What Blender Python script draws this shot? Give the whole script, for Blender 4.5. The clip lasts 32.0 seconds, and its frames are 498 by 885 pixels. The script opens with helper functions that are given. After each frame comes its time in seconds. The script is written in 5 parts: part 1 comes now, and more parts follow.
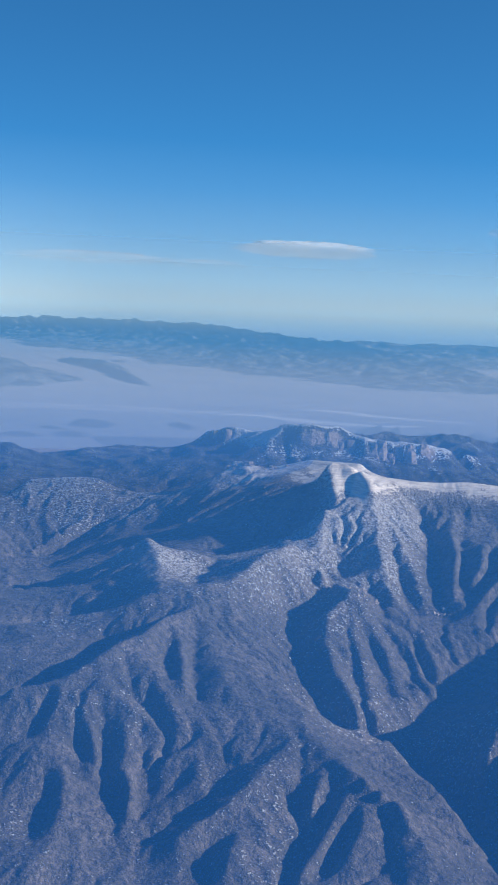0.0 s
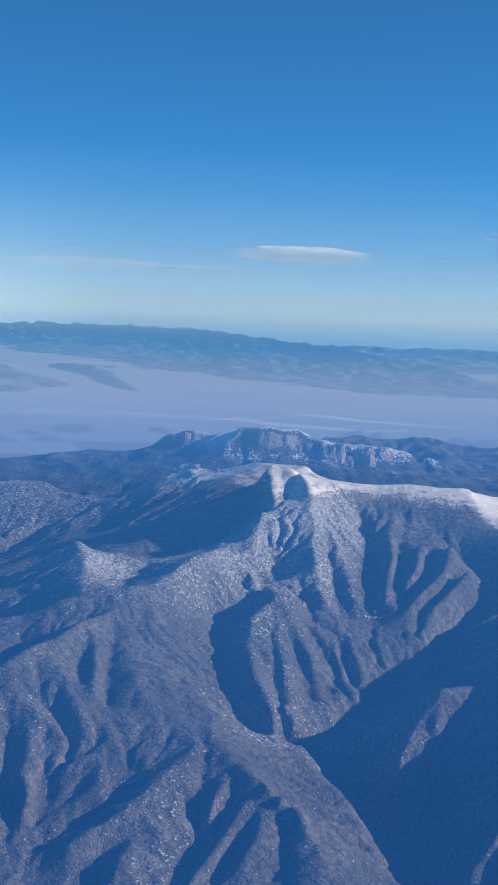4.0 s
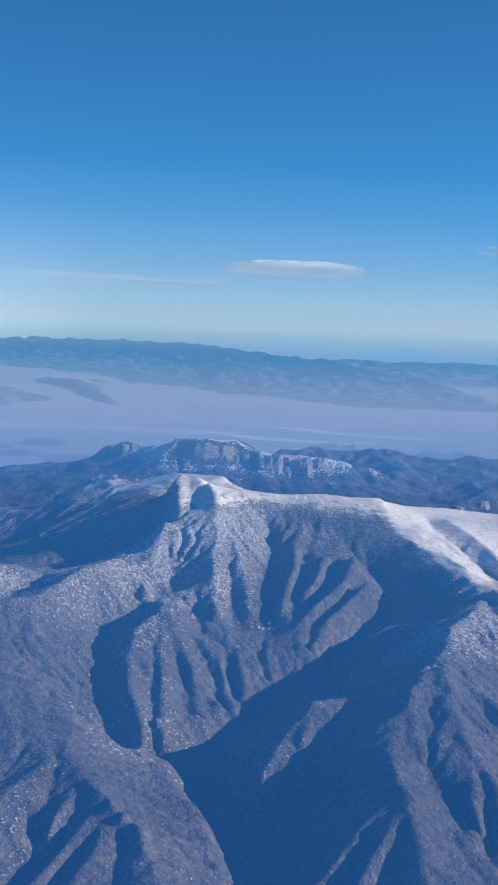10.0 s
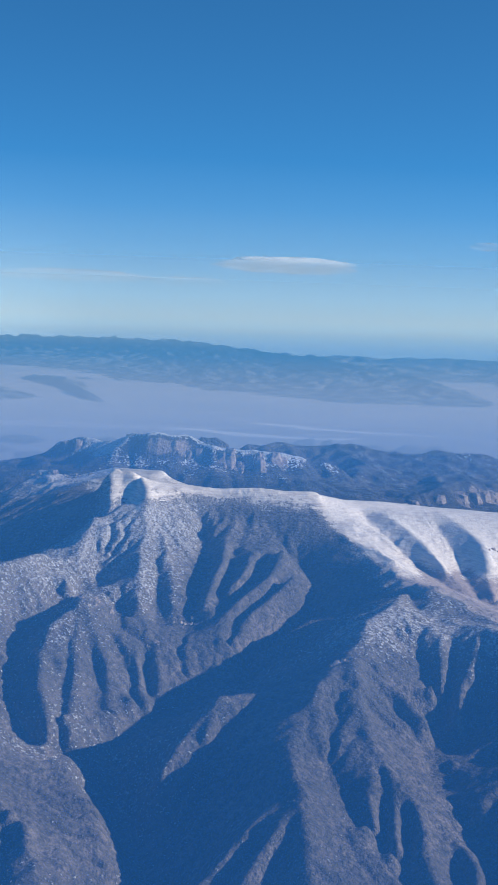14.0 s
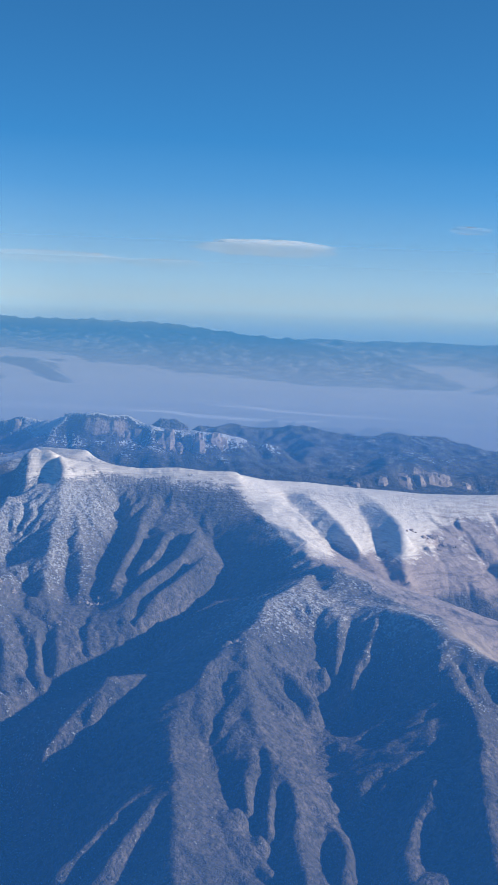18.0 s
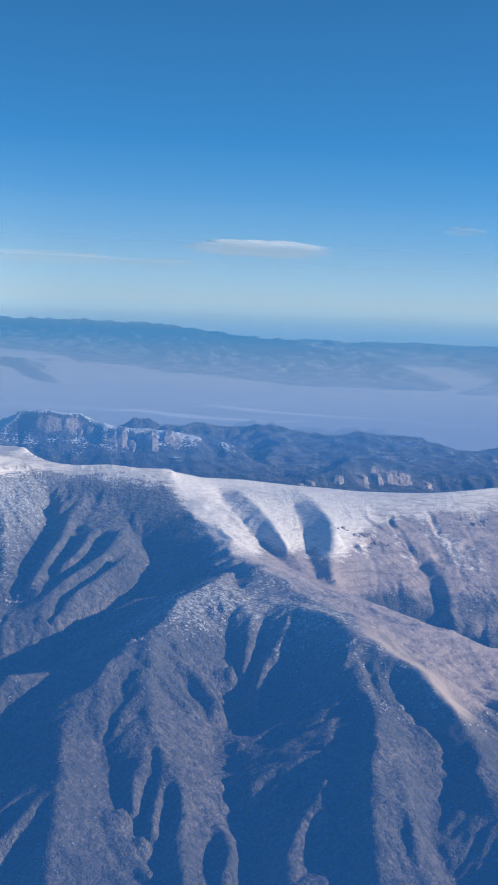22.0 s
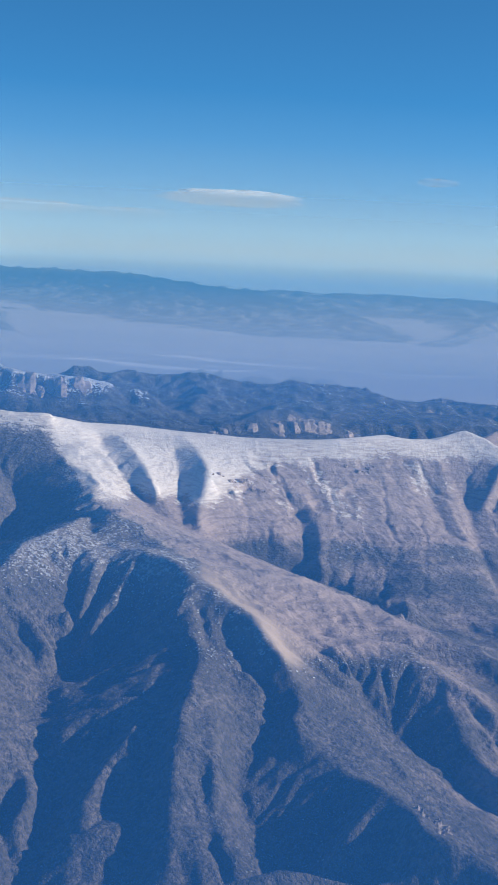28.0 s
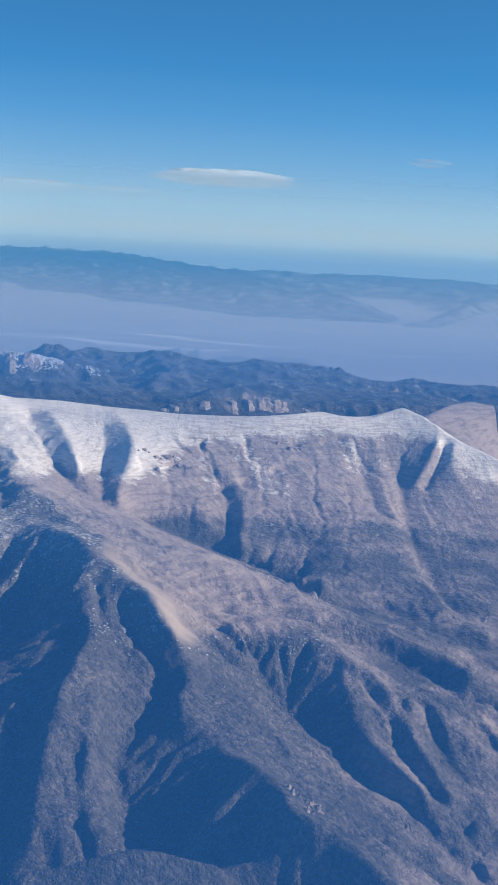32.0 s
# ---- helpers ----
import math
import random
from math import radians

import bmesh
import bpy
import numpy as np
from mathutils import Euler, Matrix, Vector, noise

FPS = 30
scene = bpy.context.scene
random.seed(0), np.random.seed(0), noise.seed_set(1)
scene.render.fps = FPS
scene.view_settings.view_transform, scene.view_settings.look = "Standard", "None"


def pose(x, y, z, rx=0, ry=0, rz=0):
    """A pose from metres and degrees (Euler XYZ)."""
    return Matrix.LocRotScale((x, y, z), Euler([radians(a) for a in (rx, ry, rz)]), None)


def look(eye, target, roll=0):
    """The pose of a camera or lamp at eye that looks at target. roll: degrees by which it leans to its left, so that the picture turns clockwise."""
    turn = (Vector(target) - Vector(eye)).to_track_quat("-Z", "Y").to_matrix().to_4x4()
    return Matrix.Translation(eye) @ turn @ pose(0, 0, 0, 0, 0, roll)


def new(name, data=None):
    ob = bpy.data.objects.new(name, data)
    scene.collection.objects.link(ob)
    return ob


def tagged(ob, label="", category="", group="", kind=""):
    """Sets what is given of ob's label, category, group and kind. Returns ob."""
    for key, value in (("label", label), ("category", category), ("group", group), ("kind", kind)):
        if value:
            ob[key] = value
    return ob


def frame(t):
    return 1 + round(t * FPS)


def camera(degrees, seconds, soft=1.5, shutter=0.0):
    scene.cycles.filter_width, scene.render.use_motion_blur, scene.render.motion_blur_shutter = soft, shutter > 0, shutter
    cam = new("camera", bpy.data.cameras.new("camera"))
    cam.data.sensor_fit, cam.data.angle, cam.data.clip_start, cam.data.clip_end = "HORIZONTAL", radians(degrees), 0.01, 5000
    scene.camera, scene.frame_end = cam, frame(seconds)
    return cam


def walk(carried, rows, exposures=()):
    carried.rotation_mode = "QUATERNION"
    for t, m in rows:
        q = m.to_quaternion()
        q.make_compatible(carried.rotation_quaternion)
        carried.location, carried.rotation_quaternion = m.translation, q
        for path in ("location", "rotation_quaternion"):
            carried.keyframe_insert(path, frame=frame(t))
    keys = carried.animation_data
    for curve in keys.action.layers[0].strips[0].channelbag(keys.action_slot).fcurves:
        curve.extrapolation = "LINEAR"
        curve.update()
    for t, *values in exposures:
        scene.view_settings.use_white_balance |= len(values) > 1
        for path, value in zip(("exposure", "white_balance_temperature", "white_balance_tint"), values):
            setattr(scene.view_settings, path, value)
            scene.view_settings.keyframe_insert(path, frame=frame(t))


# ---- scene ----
# a model of the country at about 1:44, so that the horizon lies within the lens's reach
cam = camera(20.467, 32.0, soft=1.7)
walk(cam, [
    (0.0, pose(0.072, -0.710, 129.529, 84.1284, -2.3789, -11.3167)),
    (0.5, pose(2.760, -0.670, 129.428, 84.1997, -2.3379, -11.3091)),
    (1.0, pose(5.458, -0.630, 129.327, 84.2220, -2.3240, -11.3252)),
    (1.5, pose(8.156, -0.580, 129.225, 84.2463, -2.3152, -11.3412)),
    (2.0, pose(10.844, -0.540, 129.124, 84.2906, -2.2683, -11.3586)),
    (2.5, pose(13.533, -0.510, 129.023, 84.3496, -2.2243, -11.3580)),
    (3.0, pose(16.231, -0.470, 128.922, 84.3587, -2.1267, -11.2910)),
    (3.5, pose(18.919, -0.430, 128.810, 84.3630, -2.2016, -11.2834)),
    (5.5, pose(29.690, -0.310, 128.385, 84.3640, -2.0983, -11.1257)),
    (6.0, pose(32.388, -0.280, 128.284, 84.4481, -2.0792, -11.1249)),
    (6.5, pose(35.086, -0.250, 128.173, 84.5536, -2.0783, -11.1359)),
    (7.0, pose(37.774, -0.230, 128.062, 84.6248, -2.1451, -11.1074)),
    (7.5, pose(40.462, -0.200, 127.951, 84.7229, -2.0799, -11.0830)),
    (8.0, pose(43.160, -0.180, 127.849, 84.8078, -2.0237, -11.0645)),
    (8.5, pose(45.848, -0.160, 127.738, 84.9038, -1.9907, -11.0648)),
    (9.0, pose(48.545, -0.140, 127.627, 84.9449, -1.9969, -11.0847)),
    (9.5, pose(51.233, -0.120, 127.506, 84.9536, -1.9760, -11.0929)),
    (10.0, pose(53.930, -0.100, 127.394, 84.9702, -1.9790, -11.1018)),
    (10.5, pose(56.618, -0.080, 127.283, 84.9839, -1.8711, -11.1087)),
    (11.0, pose(59.316, -0.070, 127.172, 85.0103, -1.7890, -11.1015)),
    (11.5, pose(62.003, -0.060, 127.051, 85.0066, -1.7622, -11.1177)),
    (12.0, pose(64.701, -0.040, 126.939, 84.9778, -1.7923, -11.1364)),
    (12.5, pose(67.398, -0.030, 126.818, 84.9429, -1.8297, -11.1779)),
    (13.0, pose(70.086, -0.030, 126.707, 84.9182, -1.7149, -11.1959)),
    (13.5, pose(72.783, -0.020, 126.585, 84.8970, -1.7109, -11.1999)),
    (15.5, pose(83.552, 0.000, 126.110, 84.6551, -1.6839, -11.3119)),
    (16.0, pose(86.240, 0.000, 125.989, 84.5560, -1.7657, -11.5147)),
    (16.5, pose(88.927, 0.000, 125.868, 84.4396, -1.8758, -11.6354)),
    (17.0, pose(91.624, 0.000, 125.747, 84.3399, -1.9623, -11.6955)),
    (17.5, pose(94.312, -0.010, 125.626, 84.2593, -1.9949, -11.7531)),
    (18.0, pose(97.008, -0.010, 125.494, 84.1893, -2.0333, -11.7996)),
    (18.5, pose(99.706, -0.020, 125.373, 84.1790, -2.0718, -11.8501)),
    (19.0, pose(102.393, -0.030, 125.252, 84.1684, -2.0921, -11.7731)),
    (19.5, pose(105.090, -0.030, 125.120, 84.1557, -2.1128, -11.7430)),
    (20.0, pose(107.777, -0.040, 124.999, 84.1562, -2.1157, -11.7310)),
    (20.5, pose(110.464, -0.060, 124.868, 84.1743, -2.1358, -11.7508)),
    (21.0, pose(113.161, -0.070, 124.747, 84.1982, -2.1031, -11.7780)),
    (21.5, pose(115.858, -0.080, 124.615, 84.2204, -2.1153, -11.7949)),
    (22.0, pose(118.545, -0.100, 124.484, 84.2313, -2.1135, -11.8198)),
    (22.5, pose(121.232, -0.120, 124.353, 84.2452, -2.1557, -11.8453)),
    (23.0, pose(123.929, -0.140, 124.232, 84.2564, -2.2189, -11.8607)),
    (23.5, pose(126.626, -0.160, 124.101, 84.2655, -2.2111, -11.8827)),
    (24.0, pose(129.313, -0.180, 123.970, 84.2233, -2.2903, -11.9079)),
    (24.5, pose(132.009, -0.200, 123.828, 84.2007, -2.3556, -11.9422)),
    (25.0, pose(134.696, -0.230, 123.697, 84.1779, -2.4280, -11.9824)),
    (25.5, pose(137.383, -0.250, 123.566, 84.1733, -2.5916, -12.3548)),
    (26.0, pose(140.079, -0.280, 123.435, 84.1046, -2.5528, -12.6902)),
    (26.5, pose(142.776, -0.310, 123.293, 83.4233, -2.6063, -12.7405)),
    (28.5, pose(153.542, -0.430, 122.748, 82.0644, -2.5777, -12.5793)),
    (29.0, pose(156.229, -0.470, 122.617, 81.8790, -2.5723, -12.6342)),
    (29.5, pose(158.915, -0.510, 122.476, 81.8894, -2.6460, -12.6015)),
    (30.0, pose(161.612, -0.540, 122.335, 81.8122, -2.5829, -12.6979)),
    (30.5, pose(164.298, -0.580, 122.194, 81.7320, -2.5892, -12.7248)),
    (31.0, pose(166.994, -0.630, 122.052, 81.6986, -2.7278, -12.6865)),
    (31.5, pose(169.681, -0.670, 121.911, 81.6527, -2.6910, -12.7058)),
    (32.0, pose(172.377, -0.710, 121.770, 81.4796, -2.8598, -12.6832)),
], exposures=[(0.0, 0.23, 6400, 10), (16.0, 0.24, 6470, 10), (24.0, 0.25, 6580, 9.5), (32.0, 0.26, 6800, 8.5)])

# ---- light: low winter sun from the east, clear high-altitude sky ----
SUN = Vector((0.89, -0.21, 0.375)).normalized()
world = bpy.data.worlds.new("sky")
scene.world = world
world.use_nodes = True
wn, wl = world.node_tree.nodes, world.node_tree.links
wn.clear()
sky = wn.new("ShaderNodeTexSky")
sky.sky_type = "NISHITA"
sky.sun_disc = False
sky.sun_elevation = math.asin(SUN.z)
sky.sun_rotation = math.atan2(SUN.x, SUN.y)
sky.altitude = 6000
sky.air_density = 1.1
sky.dust_density = 0.6
sky.ozone_density = 4.0
coord = wn.new("ShaderNodeTexCoord")
lift = wn.new("ShaderNodeVectorMath")
lift.operation = "ADD"
lift.inputs[1].default_value = (0, 0, 0.03)
back = wn.new("ShaderNodeBackground")
back.inputs[1].default_value = 0.11
wout = wn.new("ShaderNodeOutputWorld")
wl.new(coord.outputs["Generated"], lift.inputs[0])
wl.new(lift.outputs[0], sky.inputs["Vector"])
tint = wn.new("ShaderNodeMix")
tint.data_type, tint.blend_type = "RGBA", "MULTIPLY"
tint.inputs[0].default_value = 1.0
tint.inputs[7].default_value = (0.335, 0.90, 1.05, 1)
wl.new(sky.outputs[0], tint.inputs[6])
wl.new(tint.outputs[2], back.inputs[0])
wl.new(back.outputs[0], wout.inputs[0])

sun = new("sun", bpy.data.lights.new("sun", "SUN"))
sun.data.energy = 5.05
sun.data.angle = radians(0.6)
sun.data.color = (1.0, 0.92, 0.82)
sun.matrix_world = look(Vector((0, 0, 900)) + SUN * 10, (0, 0, 900))


# ---- materials ----
class Mat:
    """A node material with short ways to add nodes."""

    def __init__(self, name, rough=0.9):
        self.m = bpy.data.materials.new(name)
        self.m.use_nodes = True
        self.n, self.l = self.m.node_tree.nodes, self.m.node_tree.links
        self.b = self.n["Principled BSDF"]
        self.b.inputs["Roughness"].default_value = rough
        self.b.inputs["Specular IOR Level"].default_value = 0.15
        self.pos = self.n.new("ShaderNodeNewGeometry").outputs["Position"]

    def put(self, socket, value):
        if isinstance(value, bpy.types.NodeSocket):
            self.l.new(value, socket)
        else:
            socket.default_value = value

    def noise(self, scale, detail=4.0, rough=0.55, stretch=(1, 1, 1)):
        v = self.n.new("ShaderNodeVectorMath")
        v.operation = "MULTIPLY"
        self.l.new(self.pos, v.inputs[0])
        v.inputs[1].default_value = stretch
        t = self.n.new("ShaderNodeTexNoise")
        self.l.new(v.outputs[0], t.inputs["Vector"])
        t.inputs["Scale"].default_value = scale
        t.inputs["Detail"].default_value = detail
        t.inputs["Roughness"].default_value = rough
        return t.outputs["Fac"]

    def math(self, op, a, b=0.0, clamp=False):
        t = self.n.new("ShaderNodeMath")
        t.operation, t.use_clamp = op, clamp
        self.put(t.inputs[0], a)
        self.put(t.inputs[1], b)
        return t.outputs[0]

    def step(self, value, lo, hi, a=0.0, b=1.0):
        t = self.n.new("ShaderNodeMapRange")
        t.interpolation_type = "SMOOTHSTEP"
        self.put(t.inputs["Value"], value)
        for k, x in (("From Min", lo), ("From Max", hi), ("To Min", a), ("To Max", b)):
            t.inputs[k].default_value = x
        return t.outputs["Result"]

    def mix(self, fac, a, b):
        t = self.n.new("ShaderNodeMix")
        t.data_type = "RGBA"
        self.put(t.inputs[0], fac)
        self.put(t.inputs[6], a if isinstance(a, bpy.types.NodeSocket) else (*a, 1))
        self.put(t.inputs[7], b if isinstance(b, bpy.types.NodeSocket) else (*b, 1))
        return t.outputs[2]

    def attr(self, name):
        t = self.n.new("ShaderNodeAttribute")
        t.attribute_name = name
        return t.outputs["Fac"]

    def colour(self, c, bump=None, height=0.3, strength=0.6):
        self.put(self.b.inputs["Base Color"], c)
        if bump is not None:
            t = self.n.new("ShaderNodeBump")
            t.inputs["Strength"].default_value = strength
            t.inputs["Distance"].default_value = height
            self.l.new(bump, t.inputs["Height"])
            self.l.new(t.outputs[0], self.b.inputs["Normal"])
        return self.m


def mountain_material():
    k = Mat("scrub_slope_with_snow")
    grain = k.noise(1.5, 3.0, 0.65)
    patch = k.noise(0.06, 5.0, 0.6)
    mid = k.noise(0.5, 5.0, 0.65)
    strata = k.noise(1.0, 4.0, 0.6, (0.12, 0.12, 1.3))
    scrub = k.mix(k.step(patch, 0.38, 0.62), (0.135, 0.116, 0.10), (0.225, 0.188, 0.162))
    clump = k.noise(0.85, 4.0, 0.6)
    scrub = k.mix(k.step(mid, 0.44, 0.58, 0.0, 0.7), scrub, (0.085, 0.08, 0.066))
    scrub = k.mix(k.step(grain, 0.42, 0.64, 0.0, 0.5), scrub, (0.045, 0.048, 0.038))
    scrub = k.mix(k.step(clump, 0.50, 0.60, 0.0, 0.6), scrub, (0.05, 0.05, 0.042))
    cold = k.math("ADD", k.math("ADD", k.math("MULTIPLY", grain, 0.55), k.math("MULTIPLY", clump, 0.45)), k.math("MULTIPLY", k.math("SUBTRACT", k.attr("frost"), 0.5), 0.5))
    frost = k.math("MULTIPLY", k.step(cold, 0.50, 0.60, 0.0, 0.72), k.step(mid, 0.30, 0.58, 0.45, 1.0))
    scrub = k.mix(frost, scrub, (0.66, 0.64, 0.62))
    tan = k.mix(k.step(grain, 0.4, 0.7), (0.385, 0.300, 0.252), (0.30, 0.235, 0.20))
    tan = k.mix(k.math("MULTIPLY", k.attr("pale"), k.step(grain, 0.35, 0.75, 1.0, 0.6)), tan, (0.45, 0.355, 0.27))
    tan = k.mix(k.math("MULTIPLY", k.step(strata, 0.47, 0.6, 0.0, 0.55), k.math("SUBTRACT", 1.0, k.attr("pale"))), tan, (0.16, 0.128, 0.11))
    tan = k.mix(k.math("MULTIPLY", k.step(mid, 0.55, 0.75, 0.0, 0.38), k.math("SUBTRACT", 1.0, k.math("MULTIPLY", k.attr("pale"), 0.8))), tan, (0.125, 0.108, 0.092))
    dry = k.step(k.math("ADD", k.attr("dry"), k.math("MULTIPLY", k.math("SUBTRACT", patch, 0.5), 0.9)), 0.35, 0.65)
    base = k.mix(dry, scrub, tan)
    lines = k.noise(1.0, 5.0, 0.65, (0.22, 0.22, 2.4))
    rough_edge = k.math("ADD", k.math("MULTIPLY", k.math("SUBTRACT", mid, 0.5), 1.2),
                        k.math("MULTIPLY", k.math("SUBTRACT", grain, 0.5), 1.1))
    rough_edge = k.math("ADD", rough_edge, k.math("MULTIPLY", k.math("SUBTRACT", strata, 0.5), 1.1))
    snow = k.step(k.math("ADD", k.attr("snow"), rough_edge), 0.36, 0.76, 0.0, 0.95)
    snow = k.math("MULTIPLY", snow, k.step(k.attr("snow"), 0.03, 0.3))
    base = k.mix(snow, base, k.mix(k.step(lines, 0.40, 0.66), (0.88, 0.79, 0.685), (0.58, 0.505, 0.43)))
    dust = k.math("MULTIPLY", k.attr("dust"), k.step(k.math("ADD", k.math("MULTIPLY", clump, 0.5), k.math("MULTIPLY", mid, 0.5)), 0.40, 0.60, 1.0, 0.3))
    base = k.mix(dust, base, (0.72, 0.68, 0.64))
    bump = k.math("ADD", k.math("MULTIPLY", grain, 0.5), k.math("ADD", k.math("MULTIPLY", mid, 1.6), k.math("MULTIPLY", clump, 0.9)))
    smooth = k.math("MAXIMUM", k.math("MULTIPLY", snow, 0.7), k.math("MAXIMUM", k.math("MULTIPLY", dry, 0.55), k.math("MULTIPLY", k.attr("pale"), 0.85)))
    bump = k.math("MULTIPLY", bump, k.math("SUBTRACT", 1.0, smooth))
    return k.colour(base, bump, 0.9, 0.9)


def cliff_material():
    k = Mat("wooded_mesa_slope")
    grain, mid = k.noise(0.9, 4.0, 0.65), k.noise(0.12, 5.0)
    c = k.mix(k.step(mid, 0.4, 0.62), (0.085, 0.08, 0.07), (0.19, 0.165, 0.14))
    c = k.mix(k.step(grain, 0.45, 0.6, 0.0, 0.8), c, (0.045, 0.047, 0.038))
    c = k.mix(k.step(k.math("ADD", k.attr("rock"), k.math("MULTIPLY", k.math("SUBTRACT", grain, 0.5), 1.4)), 0.5, 0.8), c, (0.42, 0.335, 0.275))
    c = k.mix(k.step(k.math("ADD", k.attr("snow"), k.math("MULTIPLY", k.math("SUBTRACT", grain, 0.5), 2.6)), 0.45, 0.65), c, (0.74, 0.74, 0.75))
    return k.colour(c, k.math("ADD", grain, k.math("MULTIPLY", mid, 2.0)), 3.0, 0.9)


def limestone_material():
    k = Mat("pale_limestone")
    info = k.n.new("ShaderNodeObjectInfo").outputs["Random"]
    bands = k.noise(1.0, 4.0, 0.6, (0.15, 0.15, 0.9))
    grain = k.noise(0.7, 4.0, 0.6)
    c = k.mix(info, (0.36, 0.29, 0.24), (0.50, 0.40, 0.33))
    c = k.mix(k.step(bands, 0.5, 0.64, 0.0, 0.6), c, (0.22, 0.185, 0.155))
    c = k.mix(k.step(grain, 0.55, 0.66, 0.0, 0.8), c, (0.09, 0.085, 0.07))
    return k.colour(c, grain, 1.0, 0.7)


def plain_material():
    k = Mat("desert_plain")
    a, b = k.noise(0.004, 6.0, 0.6), k.noise(0.012, 5.0, 0.6, (0.12, 1.0, 1))
    c = k.mix(k.step(a, 0.35, 0.65), (0.30, 0.262, 0.242), (0.36, 0.315, 0.29))
    c = k.mix(k.step(b, 0.5, 0.68, 0.0, 0.5), c, (0.40, 0.345, 0.312))
    c = k.mix(k.step(k.math("ADD", k.attr("playa"), k.math("MULTIPLY", k.math("SUBTRACT", b, 0.5), 0.9)), 0.25, 0.85, 0.0, 1.0), c, (0.78, 0.70, 0.64))
    return k.colour(c)


def range_material(name, dark, light, scale):
    k = Mat(name)
    a, b = k.noise(scale, 6.0, 0.65), k.noise(scale * 6, 3.0)
    c = k.mix(k.step(k.math("ADD", a, k.math("MULTIPLY", k.attr("bare"), 0.12)), 0.53, 0.68), dark, light)
    c = k.mix(k.step(b, 0.5, 0.72, 0.0, 0.5), c, (0.05, 0.055, 0.045))
    return k.colour(c, k.math("ADD", a, k.math("MULTIPLY", b, 0.4)), 30.0, 0.8)


def sunward_normal(n, l, shader):
    """Fixed normal towards the sun, which brightens the layer whichever way it lies."""
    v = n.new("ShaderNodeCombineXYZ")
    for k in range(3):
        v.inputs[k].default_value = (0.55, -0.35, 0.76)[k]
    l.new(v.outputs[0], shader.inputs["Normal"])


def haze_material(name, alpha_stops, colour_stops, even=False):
    """Haze painted on a sheet: mostly clear, denser towards the horizon as seen along the flight line's height."""
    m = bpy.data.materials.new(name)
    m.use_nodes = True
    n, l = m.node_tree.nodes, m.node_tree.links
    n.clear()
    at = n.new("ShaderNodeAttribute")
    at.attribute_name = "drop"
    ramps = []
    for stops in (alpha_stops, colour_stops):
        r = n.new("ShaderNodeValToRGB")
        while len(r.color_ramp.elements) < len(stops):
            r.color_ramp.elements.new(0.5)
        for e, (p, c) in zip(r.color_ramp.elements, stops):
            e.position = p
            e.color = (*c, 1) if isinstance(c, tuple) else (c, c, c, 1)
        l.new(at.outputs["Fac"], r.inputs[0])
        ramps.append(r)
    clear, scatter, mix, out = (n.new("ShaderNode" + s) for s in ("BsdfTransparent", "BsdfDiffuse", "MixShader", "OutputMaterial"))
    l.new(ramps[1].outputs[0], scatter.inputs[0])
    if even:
        sunward_normal(n, l, scatter)
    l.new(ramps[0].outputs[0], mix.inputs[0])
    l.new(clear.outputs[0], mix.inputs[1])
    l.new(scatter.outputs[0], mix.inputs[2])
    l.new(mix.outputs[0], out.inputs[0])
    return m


def cloud_material():
    """Thin ice cloud: mostly clear, with wisps."""
    m = bpy.data.materials.new("ice_cloud")
    m.use_nodes = True
    n, l = m.node_tree.nodes, m.node_tree.links
    n.clear()
    at = n.new("ShaderNodeAttribute")
    at.attribute_name = "thin"
    co = n.new("ShaderNodeNewGeometry")
    st = n.new("ShaderNodeVectorMath")
    st.operation = "MULTIPLY"
    st.inputs[1].default_value = (0.012, 0.012, 0.07)
    wisp = n.new("ShaderNodeTexNoise")
    wisp.inputs["Scale"].default_value = 1.0
    wisp.inputs["Detail"].default_value = 5
    fac = n.new("ShaderNodeMath")
    fac.operation, fac.use_clamp = "MULTIPLY", True
    clear, scatter, mix, out = (n.new("ShaderNode" + s) for s in ("BsdfTransparent", "BsdfDiffuse", "MixShader", "OutputMaterial"))
    scatter.inputs[0].default_value = (0.97, 0.97, 0.99, 1)
    sunward_normal(n, l, scatter)
    l.new(co.outputs["Position"], st.inputs[0])
    l.new(st.outputs[0], wisp.inputs["Vector"])
    l.new(wisp.outputs["Fac"], fac.inputs[0])
    l.new(at.outputs["Fac"], fac.inputs[1])
    l.new(fac.outputs[0], mix.inputs[0])
    l.new(clear.outputs[0], mix.inputs[1])
    l.new(scatter.outputs[0], mix.inputs[2])
    l.new(mix.outputs[0], out.inputs[0])
    return m


CLOUD = cloud_material()
def scrub_material():
    k = Mat("dry_scrub")
    big, fine = k.noise(0.15, 3.0), k.noise(4.0, 2.0)
    c = k.mix(k.step(big, 0.4, 0.6), (0.10, 0.098, 0.08), (0.15, 0.14, 0.115))
    c = k.mix(k.step(fine, 0.45, 0.65, 0.0, 0.8), c, (0.34, 0.325, 0.31))
    return k.colour(c)


